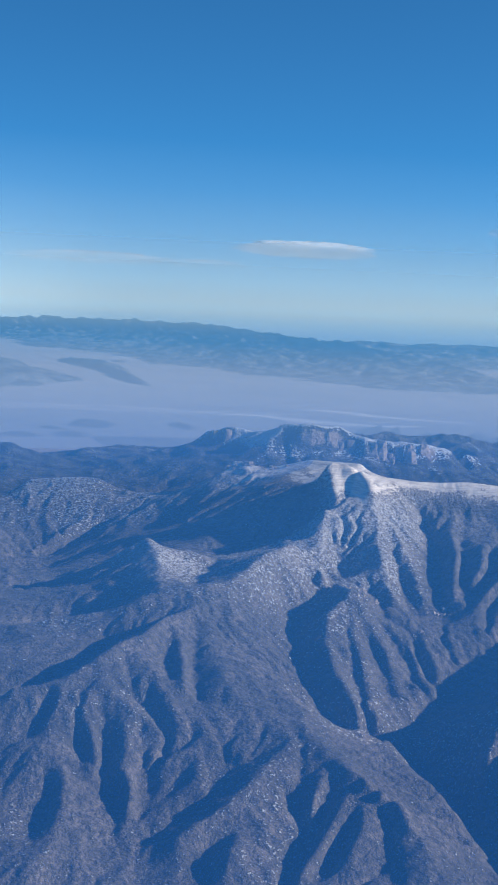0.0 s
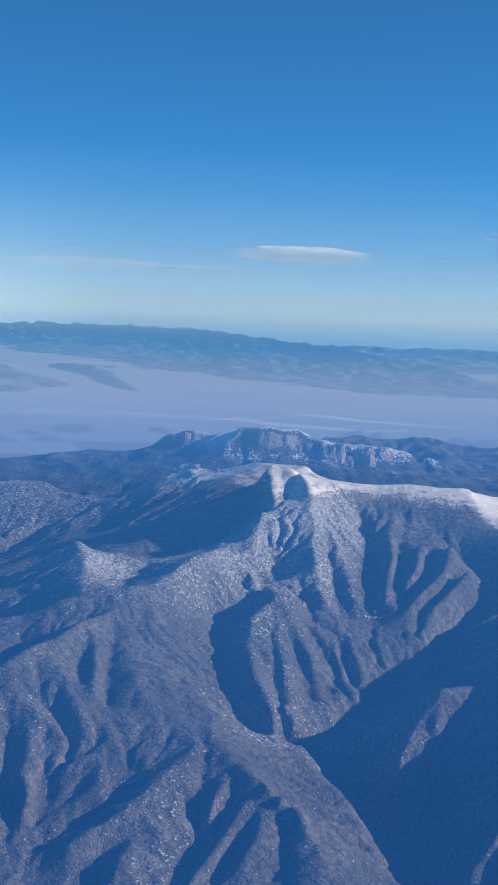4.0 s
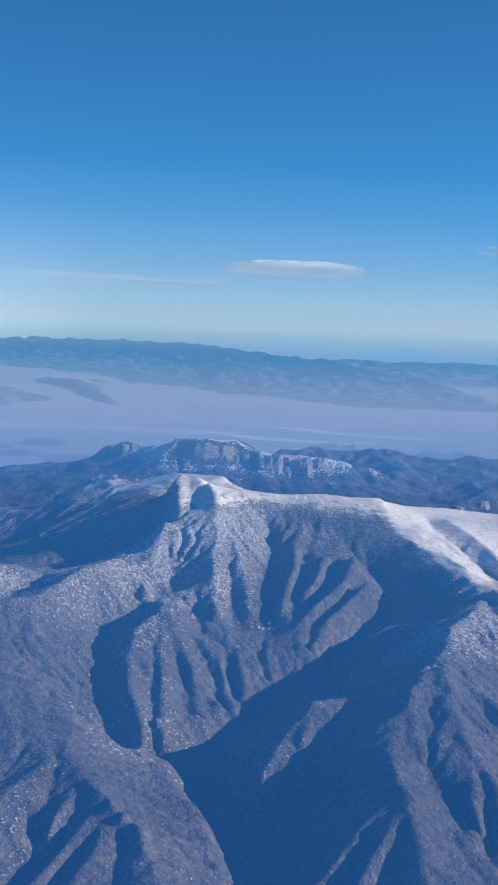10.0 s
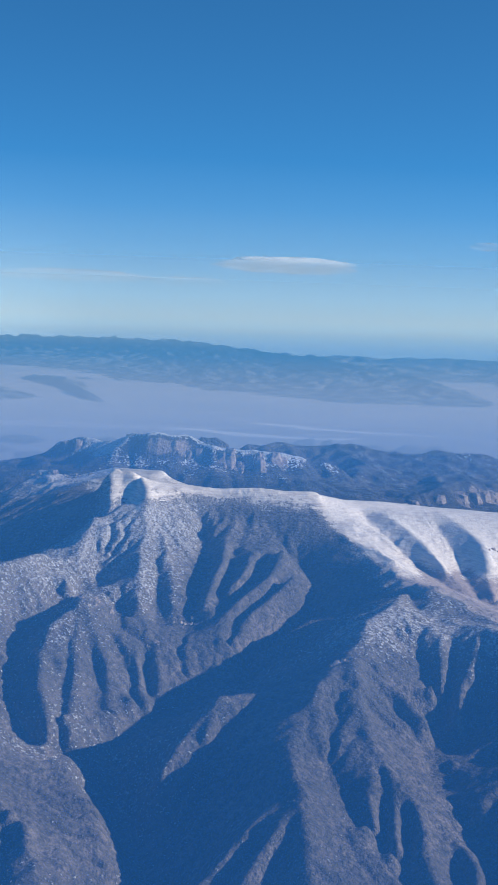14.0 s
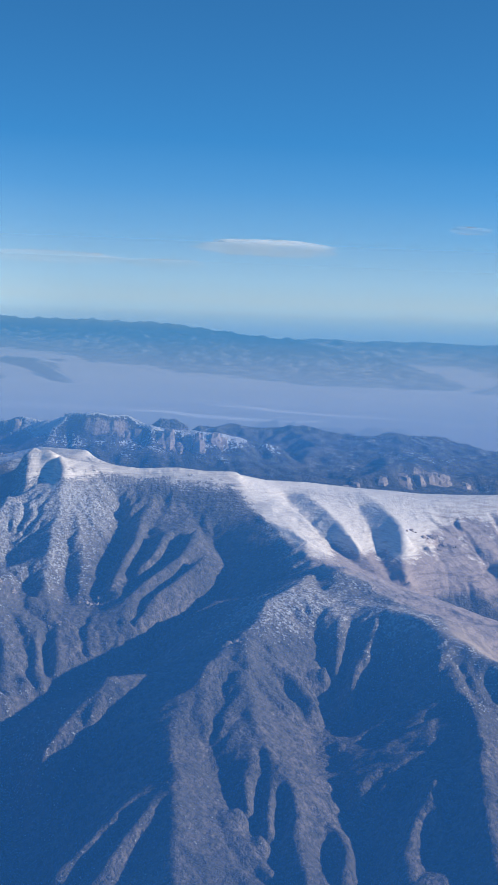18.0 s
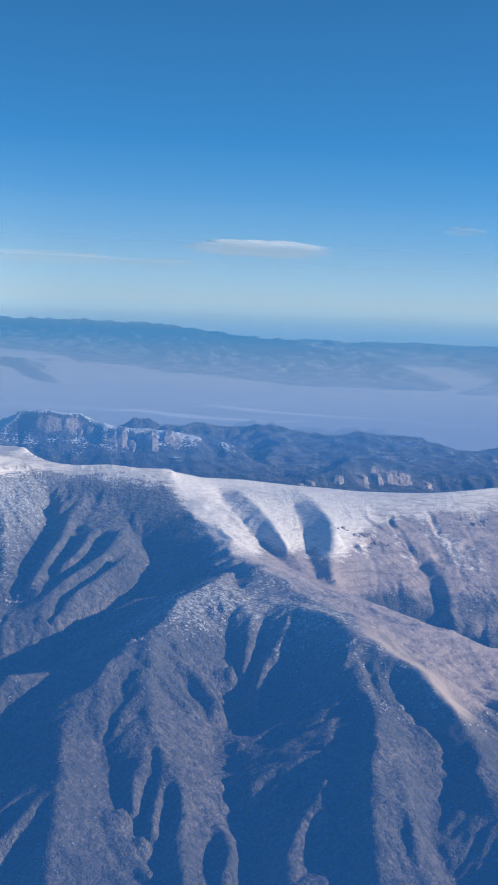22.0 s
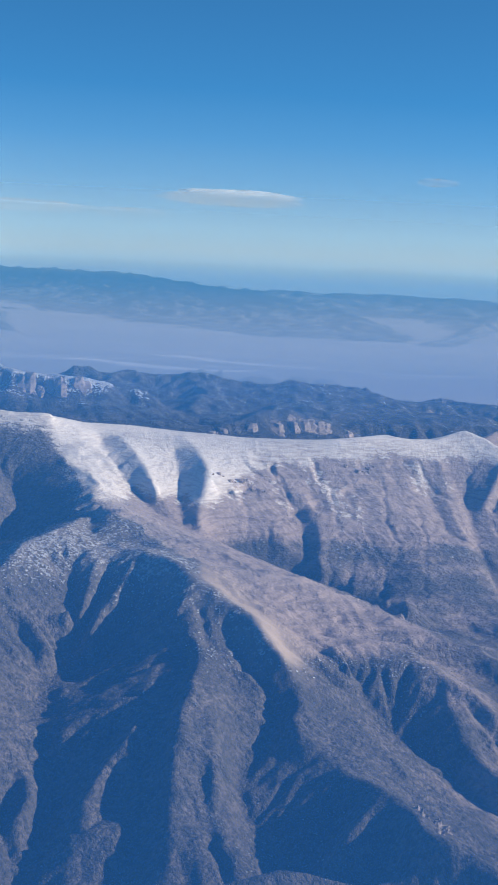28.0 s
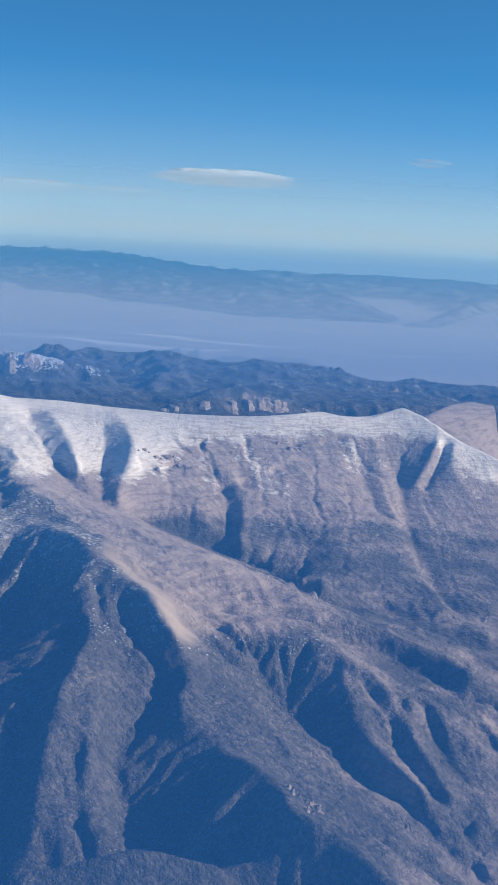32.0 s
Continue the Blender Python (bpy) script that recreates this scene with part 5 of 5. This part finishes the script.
# mountain ranges and hills that rise from the plain
def upland(name, lines, x0, x1, y0, y1, step, rough, size, seed, label, category, material):
    x, y, z = relief(lines, x0, x1, y0, y1, step, lambda a, b: -12 + 0 * a)
    body = smoothstep(z, -1, rough)
    z = soften(z, 1) + body * rough * (fbm(x, y, size, 6, seed, True) + 0.8 * fbm(x, y, size * 0.3, 4, seed + 5, True))
    z = z + 0.28 * rough * (1 - body) * fbm(x, y, size * 0.7, 5, seed + 7)
    inside = smoothstep(x, x0, x0 + 4 * step) * smoothstep(x1 - x, 0, 4 * step) * smoothstep(y, y0, y0 + 4 * step) * smoothstep(y1 - y, 0, 4 * step)
    z = z + inside * (carve(z, step, 7, 0.13, 60000, seed + 9, 14) - z)
    z = np.where(inside < 0.5, np.minimum(z, -3), z)
    # bare spreads the painted lit patches over the lower slopes
    return tagged(sheet(name, x, y, z, material, bare=1 - smoothstep(z, 8, 34)), label, category)


collect = []


def ridge(*points):
    collect.append(points)


ridge((-85, 4380, 30.2), (51, 4370, 39.3), (188, 4360, 48.5), (292, 4350, 56.8), (379, 4350, 46.9), (448, 4340, 45.5), (517, 4320, 58.3), (601, 4280, 45.7), (688, 4150, 49.2), (741, 4050, 42.8), (766, 3900, 40.8), (806, 3600, 34.8), (856, 3350, 32.4), (872, 3150, 35.5), (880, 2950, 28.0), (905, 2800, 20.5), (922, 2650, 16.5), (918, 2500, 12.0), (906, 2350, 9.0), (887, 2200, 8.5), (864, 2080, 4.5), (850, 2020, 0.5))
ridge((515, 4300, 48.2), (479, 3850, 18.9), (494, 3500, 11.3), (498, 3000, 10.7), (529, 2800, 8.1))
ridge((763, 3880, 38.0), (666, 3400, 26.0), (630, 2900, 17.9), (641, 2600, 8.8))
ridge((890, 3140, 35.0), (755, 2800, 24.9), (730, 2600, 10.8), (707, 2420, -1.2))
ridge((487, 2750, 15.1), (589, 2560, 9.7), (701, 2480, 7.7), (786, 2400, 5.5))
ridge((802, 3580, 23.3), (705, 2850, 12.7), (654, 2560, -3.2))
ridge((-60, 4000, 0.5), (98, 3854, 0.5), (145, 3341, 0.5), (242, 3249, 0.5), (329, 3096, 0.5), (353, 2633, 0.5), (414, 2635, 0.5), (448, 2514, 0.5), (475, 2310, 0.5), (539, 2335, 0.5), (588, 2310, 0.5), (612, 2130, 0.5), (650, 2055, 0.5), (733, 2060, 0.5), (795, 2040, 0.5), (848, 2015, 0.3))
ridge((0, 3700, -3), (130, 3200, -3), (300, 2900, -3), (340, 2540, -3), (440, 2400, -3), (480, 2230, -3), (590, 2100, -3), (650, 1980, -3), (795, 1965, -3), (870, 1965, -3))
ridge((-89, 4490, -2.0), (192, 4490, -2.0), (552, 4480, -2.0), (842, 4440, -2.0), (926, 4200, -2.0), (994, 3950, -2.0), (1045, 3750, -2.0), (1016, 3400, -2.0), (1000, 2900, -2.0), (990, 2520, -2.0), (960, 2250, -2.0), (900, 2060, -2.0))

upland("far_range", collect, -300.0, 1220.0, 1880.0, 4510.0, 3.8, 12.5, 60, 51, "long bluish desert mountain range beyond the plain", "mountain range", FAR)
collect = []
ridge((168, 2674, 3.0), (190, 2610, 7.0), (208, 2560, 10.0), (232, 2430, 11.0), (236, 2280, 8.5), (240, 2150, 9.5), (248, 2060, 6.0), (256, 2020, 1.0))
ridge((162, 2700, 0.3), (181, 2517, 0.3), (208, 2401, 0.3), (226, 2260, 0.3), (232, 2052, 0.3), (254, 2005, 0.3), (268, 2120, 0.3), (262, 2300, 0.3), (276, 2560, 0.3), (230, 2760, 0.3), (162, 2720, 0.3))
ridge((140, 2700, -3), (165, 2480, -3), (195, 2330, -3), (215, 2100, -3), (240, 1950, -3), (280, 2000, -3), (290, 2300, -3), (310, 2600, -3), (240, 2850, -3), (140, 2750, -3))

upland("desert_hill", collect, 60.0, 400.0, 1900.0, 2950.0, 3.0, 7.0, 42, 57, "low dark rocky hill standing alone on the plain", "hill", FAR)
collect = []
ridge((-34, 2320, 17.6), (12, 2310, 18.6), (48, 2290, 16.2), (74, 2250, 14.5), (97, 2150, 10.0), (117, 2050, 5.5), (127, 2010, 2.5))
ridge((-30, 2080, 5.9), (42, 2000, 9.6), (80, 1930, 6.3))
ridge((-24, 1697, -2.0), (10, 1728, -2.0), (38, 1757, -2.0), (83, 1834, -2.0), (117, 1970, -2.0), (134, 2026, -2.0))
ridge((-39, 2700, -2.0), (56, 2650, -2.0), (110, 2450, -2.0), (146, 2200, -2.0))

upland("desert_hill", collect, -200.0, 320.0, 1660.0, 2950.0, 4.0, 9.0, 45, 58, "broad rugged rocky hill at the edge of the plain", "hill", FAR)
collect = []
ridge((971, 3600, 23.3), (1032, 3600, 34.9), (1131, 3560, 30.1), (1244, 3520, 29.0), (1299, 3500, 38.1), (1362, 3500, 31.9), (1450, 3480, 27.4), (1505, 3460, 36.5), (1546, 3440, 25.7), (1612, 3400, 22.9), (1718, 3360, 23.2))
ridge((1540, 3300, 22.0), (1430, 3000, 18.0), (1330, 2753, 15.0), (1190, 2500, 11.0), (1102, 2345, 10.0), (980, 2106, 8.0), (890, 1975, 6.0), (843, 1960, 1.0))
ridge((900, 3300, 0.3), (985, 3200, 0.3), (1069, 2900, 0.3), (1183, 2900, 0.3), (1166, 2657, 0.3), (1101, 2440, 0.3), (1010, 2250, 0.3), (900, 2040, 0.3), (838, 1960, 0.3), (895, 1930, 0.3), (1059, 2217, 0.3), (1256, 2574, 0.3), (1450, 2760, 0.3), (1650, 2880, 0.3))
ridge((800, 1930, -3), (890, 1870, -3), (1100, 2160, -3), (1300, 2500, -3), (1600, 2760, -3))
ridge((1048, 3950, -2.0), (1374, 3950, -2.0), (1675, 3900, -2.0), (1921, 3800, -2.0))

upland("hazy_range", collect, 780.0, 2300.0, 1820.0, 4000.0, 6.0, 9.0, 70, 59, "hazy low mountain range with a spur reaching into the plain", "mountain range", HAZY)


def low_hill(x, y, wx, wy, h):
    """A small dark outcrop on the plain with an uneven crest."""
    u, v = np.meshgrid(np.linspace(-1, 1, 41), np.linspace(-1, 1, 41))
    r = np.hypot(u, v) + 0.35 * fbm(u * 40 + x, v * 40 + y, 22, 4, 90)
    z = 0.55 * h * (1 - smoothstep(r, 0.05, 0.85)) * (0.75 + 0.6 * fbm(u * 40 + x, v * 40 + y, 12, 4, 91, True)) - 0.8
    g = np.interp(y, [850, 1250], [13, 0])
    tagged(sheet("low_hill", x + u * wx, y + v * wy, z + g, OUTCROP, bare=0.2 + 0 * u), "small dark rocky outcrop on the pale plain", "hill", "outcrops on the plain")


low_hill(122, 1376, 34, 60, 9.0)
low_hill(94, 1272, 30, 45, 7.0)
low_hill(211, 1380, 22, 60, 6.0)
low_hill(150, 1234, 20, 30, 6.0)
low_hill(158, 3395, 60, 120, 7.0)
low_hill(208, 3438, 40, 90, 6.0)
low_hill(288, 2722, 30, 60, 5.0)
low_hill(173, 1192, 60, 60, 6.0)
low_hill(126, 1371, 30, 40, 6.0)
low_hill(453, 1247, 40, 50, 8.0)
low_hill(43, 1261, 30, 40, 6.0)
low_hill(78, 1337, 16, 25, 5.0)


def hogback(y, crest_points, slant):
    """A small tilted ridge at the edge of the plain: a steep face towards the hills and a long back slope."""
    cx, cz = np.array(crest_points).T
    base = np.interp(y, [850, 1250], [13, 0]) - 2.0
    u, v = np.meshgrid(np.linspace(cx[0] - 4, cx[-1] + 4, 70), np.linspace(-1, 1, 31))
    top = np.interp(u, cx, cz) * smoothstep(u, cx[0] - 4, cx[0] + 1) * smoothstep(cx[-1] + 4 - u, 0, 5) - base
    fall = np.where(v < 0, 1 + v, (1 - v)) ** 1.2
    depth = np.where(v < 0, 34, 60)
    z = base + np.maximum(top, 0.2) * fall + 2.2 * fall * (1 - fall) * fbm(u, v * 40, 9, 4, int(y) + int(cx[0]), True) + 0.8 * fall * fbm(u, v * 20, 5, 3, 97)
    tagged(sheet("hogback", u + slant * v * depth, y + v * depth, z, OUTCROP, bare=0.5 * fall), "small tilted rocky ridge at the edge of the plain", "hill", "ridges at the edge of the plain")


hogback(1330, [(385, 3.1), (388, 5.4), (393, 7.8), (401, 9.1), (408, 10.4), (410, 3.8)], 0.20)
hogback(1330, [(413, 1.6), (418, 5.7), (426, 9.2), (429, 2.0), (437, -0.0)], 0.25)
hogback(1300, [(436, 1.8), (442, 4.6), (447, 6.4), (454, 5.5), (461, 6.2), (468, 5.3), (477, 1.1)], 0.10)
hogback(1270, [(468, 2.3), (476, 6.2), (484, 10.7), (489, 9.2), (494, 9.9), (501, 4.7)], 0.15)
hogback(1250, [(496, 6.0), (501, 8.8), (508, 11.1), (515, 9.6), (523, 3.9)], 0.20)
hogback(1120, [(238, 17.6), (245, 20.0), (252, 22.5), (260, 28.2), (266, 27.0), (272, 28.1), (278, 24.6), (284, 21.5)], 0.10)
hogback(1130, [(498, 9.2), (501, 12.7), (505, 14.7), (507, 12.8), (511, 15.4), (518, 9.7)], 0.20)
hogback(1080, [(500, 11.8), (507, 13.4), (512, 10.2), (519, 10.8), (526, 8.6), (536, 3.7)], 0.30)
hogback(1060, [(531, 7.7), (537, 10.6), (544, 12.2), (552, 14.2), (562, 13.0), (576, 9.6)], 0.20)
hogback(1030, [(578, 8.1), (583, 10.9), (589, 12.4), (596, 12.1), (604, 10.4), (614, 6.0)], 0.10)


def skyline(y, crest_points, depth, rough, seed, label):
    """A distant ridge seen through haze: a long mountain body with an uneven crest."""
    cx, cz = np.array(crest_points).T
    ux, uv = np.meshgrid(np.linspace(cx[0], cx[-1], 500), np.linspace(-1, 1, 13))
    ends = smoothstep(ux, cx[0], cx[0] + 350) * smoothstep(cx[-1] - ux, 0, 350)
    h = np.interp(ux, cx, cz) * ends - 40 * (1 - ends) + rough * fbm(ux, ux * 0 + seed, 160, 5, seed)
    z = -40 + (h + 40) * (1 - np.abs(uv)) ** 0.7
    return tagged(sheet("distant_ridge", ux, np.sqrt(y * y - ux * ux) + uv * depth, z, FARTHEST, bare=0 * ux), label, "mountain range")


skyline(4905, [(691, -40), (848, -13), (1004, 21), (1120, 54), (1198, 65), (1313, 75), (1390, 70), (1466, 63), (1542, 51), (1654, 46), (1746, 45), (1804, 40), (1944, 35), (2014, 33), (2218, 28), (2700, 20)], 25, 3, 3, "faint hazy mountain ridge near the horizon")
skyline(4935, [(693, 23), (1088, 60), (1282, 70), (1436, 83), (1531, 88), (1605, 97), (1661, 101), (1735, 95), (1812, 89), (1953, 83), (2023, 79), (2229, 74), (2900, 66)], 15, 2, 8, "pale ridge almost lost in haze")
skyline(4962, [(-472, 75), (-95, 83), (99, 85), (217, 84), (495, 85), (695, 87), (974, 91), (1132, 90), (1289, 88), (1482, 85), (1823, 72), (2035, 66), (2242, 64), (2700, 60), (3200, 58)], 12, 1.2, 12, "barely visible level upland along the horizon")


# haze painted on thin sheets, before the massif, beyond its crest, and before the horizon
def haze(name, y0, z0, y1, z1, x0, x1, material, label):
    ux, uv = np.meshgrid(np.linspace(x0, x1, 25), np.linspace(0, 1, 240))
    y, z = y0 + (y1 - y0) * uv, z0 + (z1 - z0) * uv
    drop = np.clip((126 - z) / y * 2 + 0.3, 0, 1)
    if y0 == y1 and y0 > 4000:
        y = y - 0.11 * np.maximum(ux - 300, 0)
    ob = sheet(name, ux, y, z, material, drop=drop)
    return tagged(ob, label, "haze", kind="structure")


# opacity and haze colour painted by angle below flight height
NEAR_HAZE = haze_material("near_haze_sheet", [(0.0, 0.0), (0.30, 0.02), (0.46, 0.26), (0.58, 0.33), (0.75, 0.31), (1.0, 0.27)],
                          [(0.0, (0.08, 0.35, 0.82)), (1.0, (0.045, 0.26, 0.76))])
FAR_HAZE = haze_material("hill_haze_sheet", [(0.0, 0.0), (0.20, 0.0), (0.30, 0.14), (0.36, 0.22), (0.42, 0.30), (0.475, 0.31), (0.51, 0.29), (0.545, 0.14), (0.57, 0.02)],
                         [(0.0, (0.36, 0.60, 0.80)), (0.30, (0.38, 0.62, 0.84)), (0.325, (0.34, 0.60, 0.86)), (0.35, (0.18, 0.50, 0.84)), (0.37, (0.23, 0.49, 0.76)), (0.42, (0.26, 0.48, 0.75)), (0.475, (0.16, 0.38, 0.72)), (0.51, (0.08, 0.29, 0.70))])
PLAIN_HAZE = haze_material("plain_haze_sheet", [(0.0, 0.0), (0.07, 0.0), (0.14, 0.07), (0.20, 0.20), (0.27, 0.40), (0.31, 0.42), (0.33, 0.40), (0.345, 0.40), (0.36, 0.42), (0.40, 0.42), (0.52, 0.42)],
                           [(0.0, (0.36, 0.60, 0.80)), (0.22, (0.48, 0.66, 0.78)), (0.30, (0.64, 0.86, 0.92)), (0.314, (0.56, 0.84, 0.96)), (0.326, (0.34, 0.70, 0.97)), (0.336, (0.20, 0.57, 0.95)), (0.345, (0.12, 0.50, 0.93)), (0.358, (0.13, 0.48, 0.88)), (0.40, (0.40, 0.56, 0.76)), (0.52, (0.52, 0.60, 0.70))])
HORIZON_HAZE = haze_material("horizon_haze_sheet", [(0.0, 0.0), (0.07, 0.0), (0.14, 0.06), (0.2, 0.20), (0.27, 0.52), (0.30, 0.88), (0.308, 0.87), (0.318, 0.85), (0.335, 0.94), (0.5, 0.95)],
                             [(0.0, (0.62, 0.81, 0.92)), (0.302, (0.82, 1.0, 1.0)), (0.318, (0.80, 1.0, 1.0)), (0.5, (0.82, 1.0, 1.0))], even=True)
haze("haze_near", 45, 52, 290, 176, -400, 700, NEAR_HAZE, "painted sheet of blue haze in front of the mountains")
haze("haze_far", 472, 60, 900, 240, -900, 1400, FAR_HAZE, "painted sheet of blue haze before the hills")
haze("haze_plain", 1113, -5, 2000, 520, -700, 1600, PLAIN_HAZE, "painted sheet of blue haze over the desert plain")
haze("haze_horizon", 4525, -30, 4525, 900, -1500, 2700, HORIZON_HAZE, "painted sheet of white haze before the horizon")


# thin high clouds far beyond
def cloud(x, z, wx, wz, dense, seed):
    u, v = np.meshgrid(np.linspace(0, 2 * math.pi, 97), np.linspace(-math.pi / 2, math.pi / 2, 33))
    lump = 1 + 0.25 * fbm(np.cos(u) * 30, np.sin(v) * 30, 14, 4, 300 + seed)
    cx, cy, cz = np.sign(np.cos(u)) * np.abs(np.cos(u)) ** 0.8 * np.abs(np.cos(v)) ** 0.6, np.sin(u) * np.cos(v), np.sin(v)
    thin = dense * (0.55 + 0.45 * smoothstep(1 - np.abs(cx) ** 3 - 0.5 * np.abs(cz), 0.0, 0.6))
    ob = sheet("cloud", x + wx * cx * lump, 4640 + 30 * cy, z + wz * cz * lump, CLOUD, thin=thin)
    tagged(ob, "thin white lens-shaped cloud high over the horizon" if wx > 200 and dense > 0.4 else "faint white streak of high cloud", "cloud", "high clouds")


cloud(1118, 312, 236, 27, 0.58, 0)
cloud(1852, 402, 76, 13, 0.16, 1)
cloud(376, 254, 285, 17, 0.28, 2)
cloud(773, 246, 142, 13, 0.20, 3)
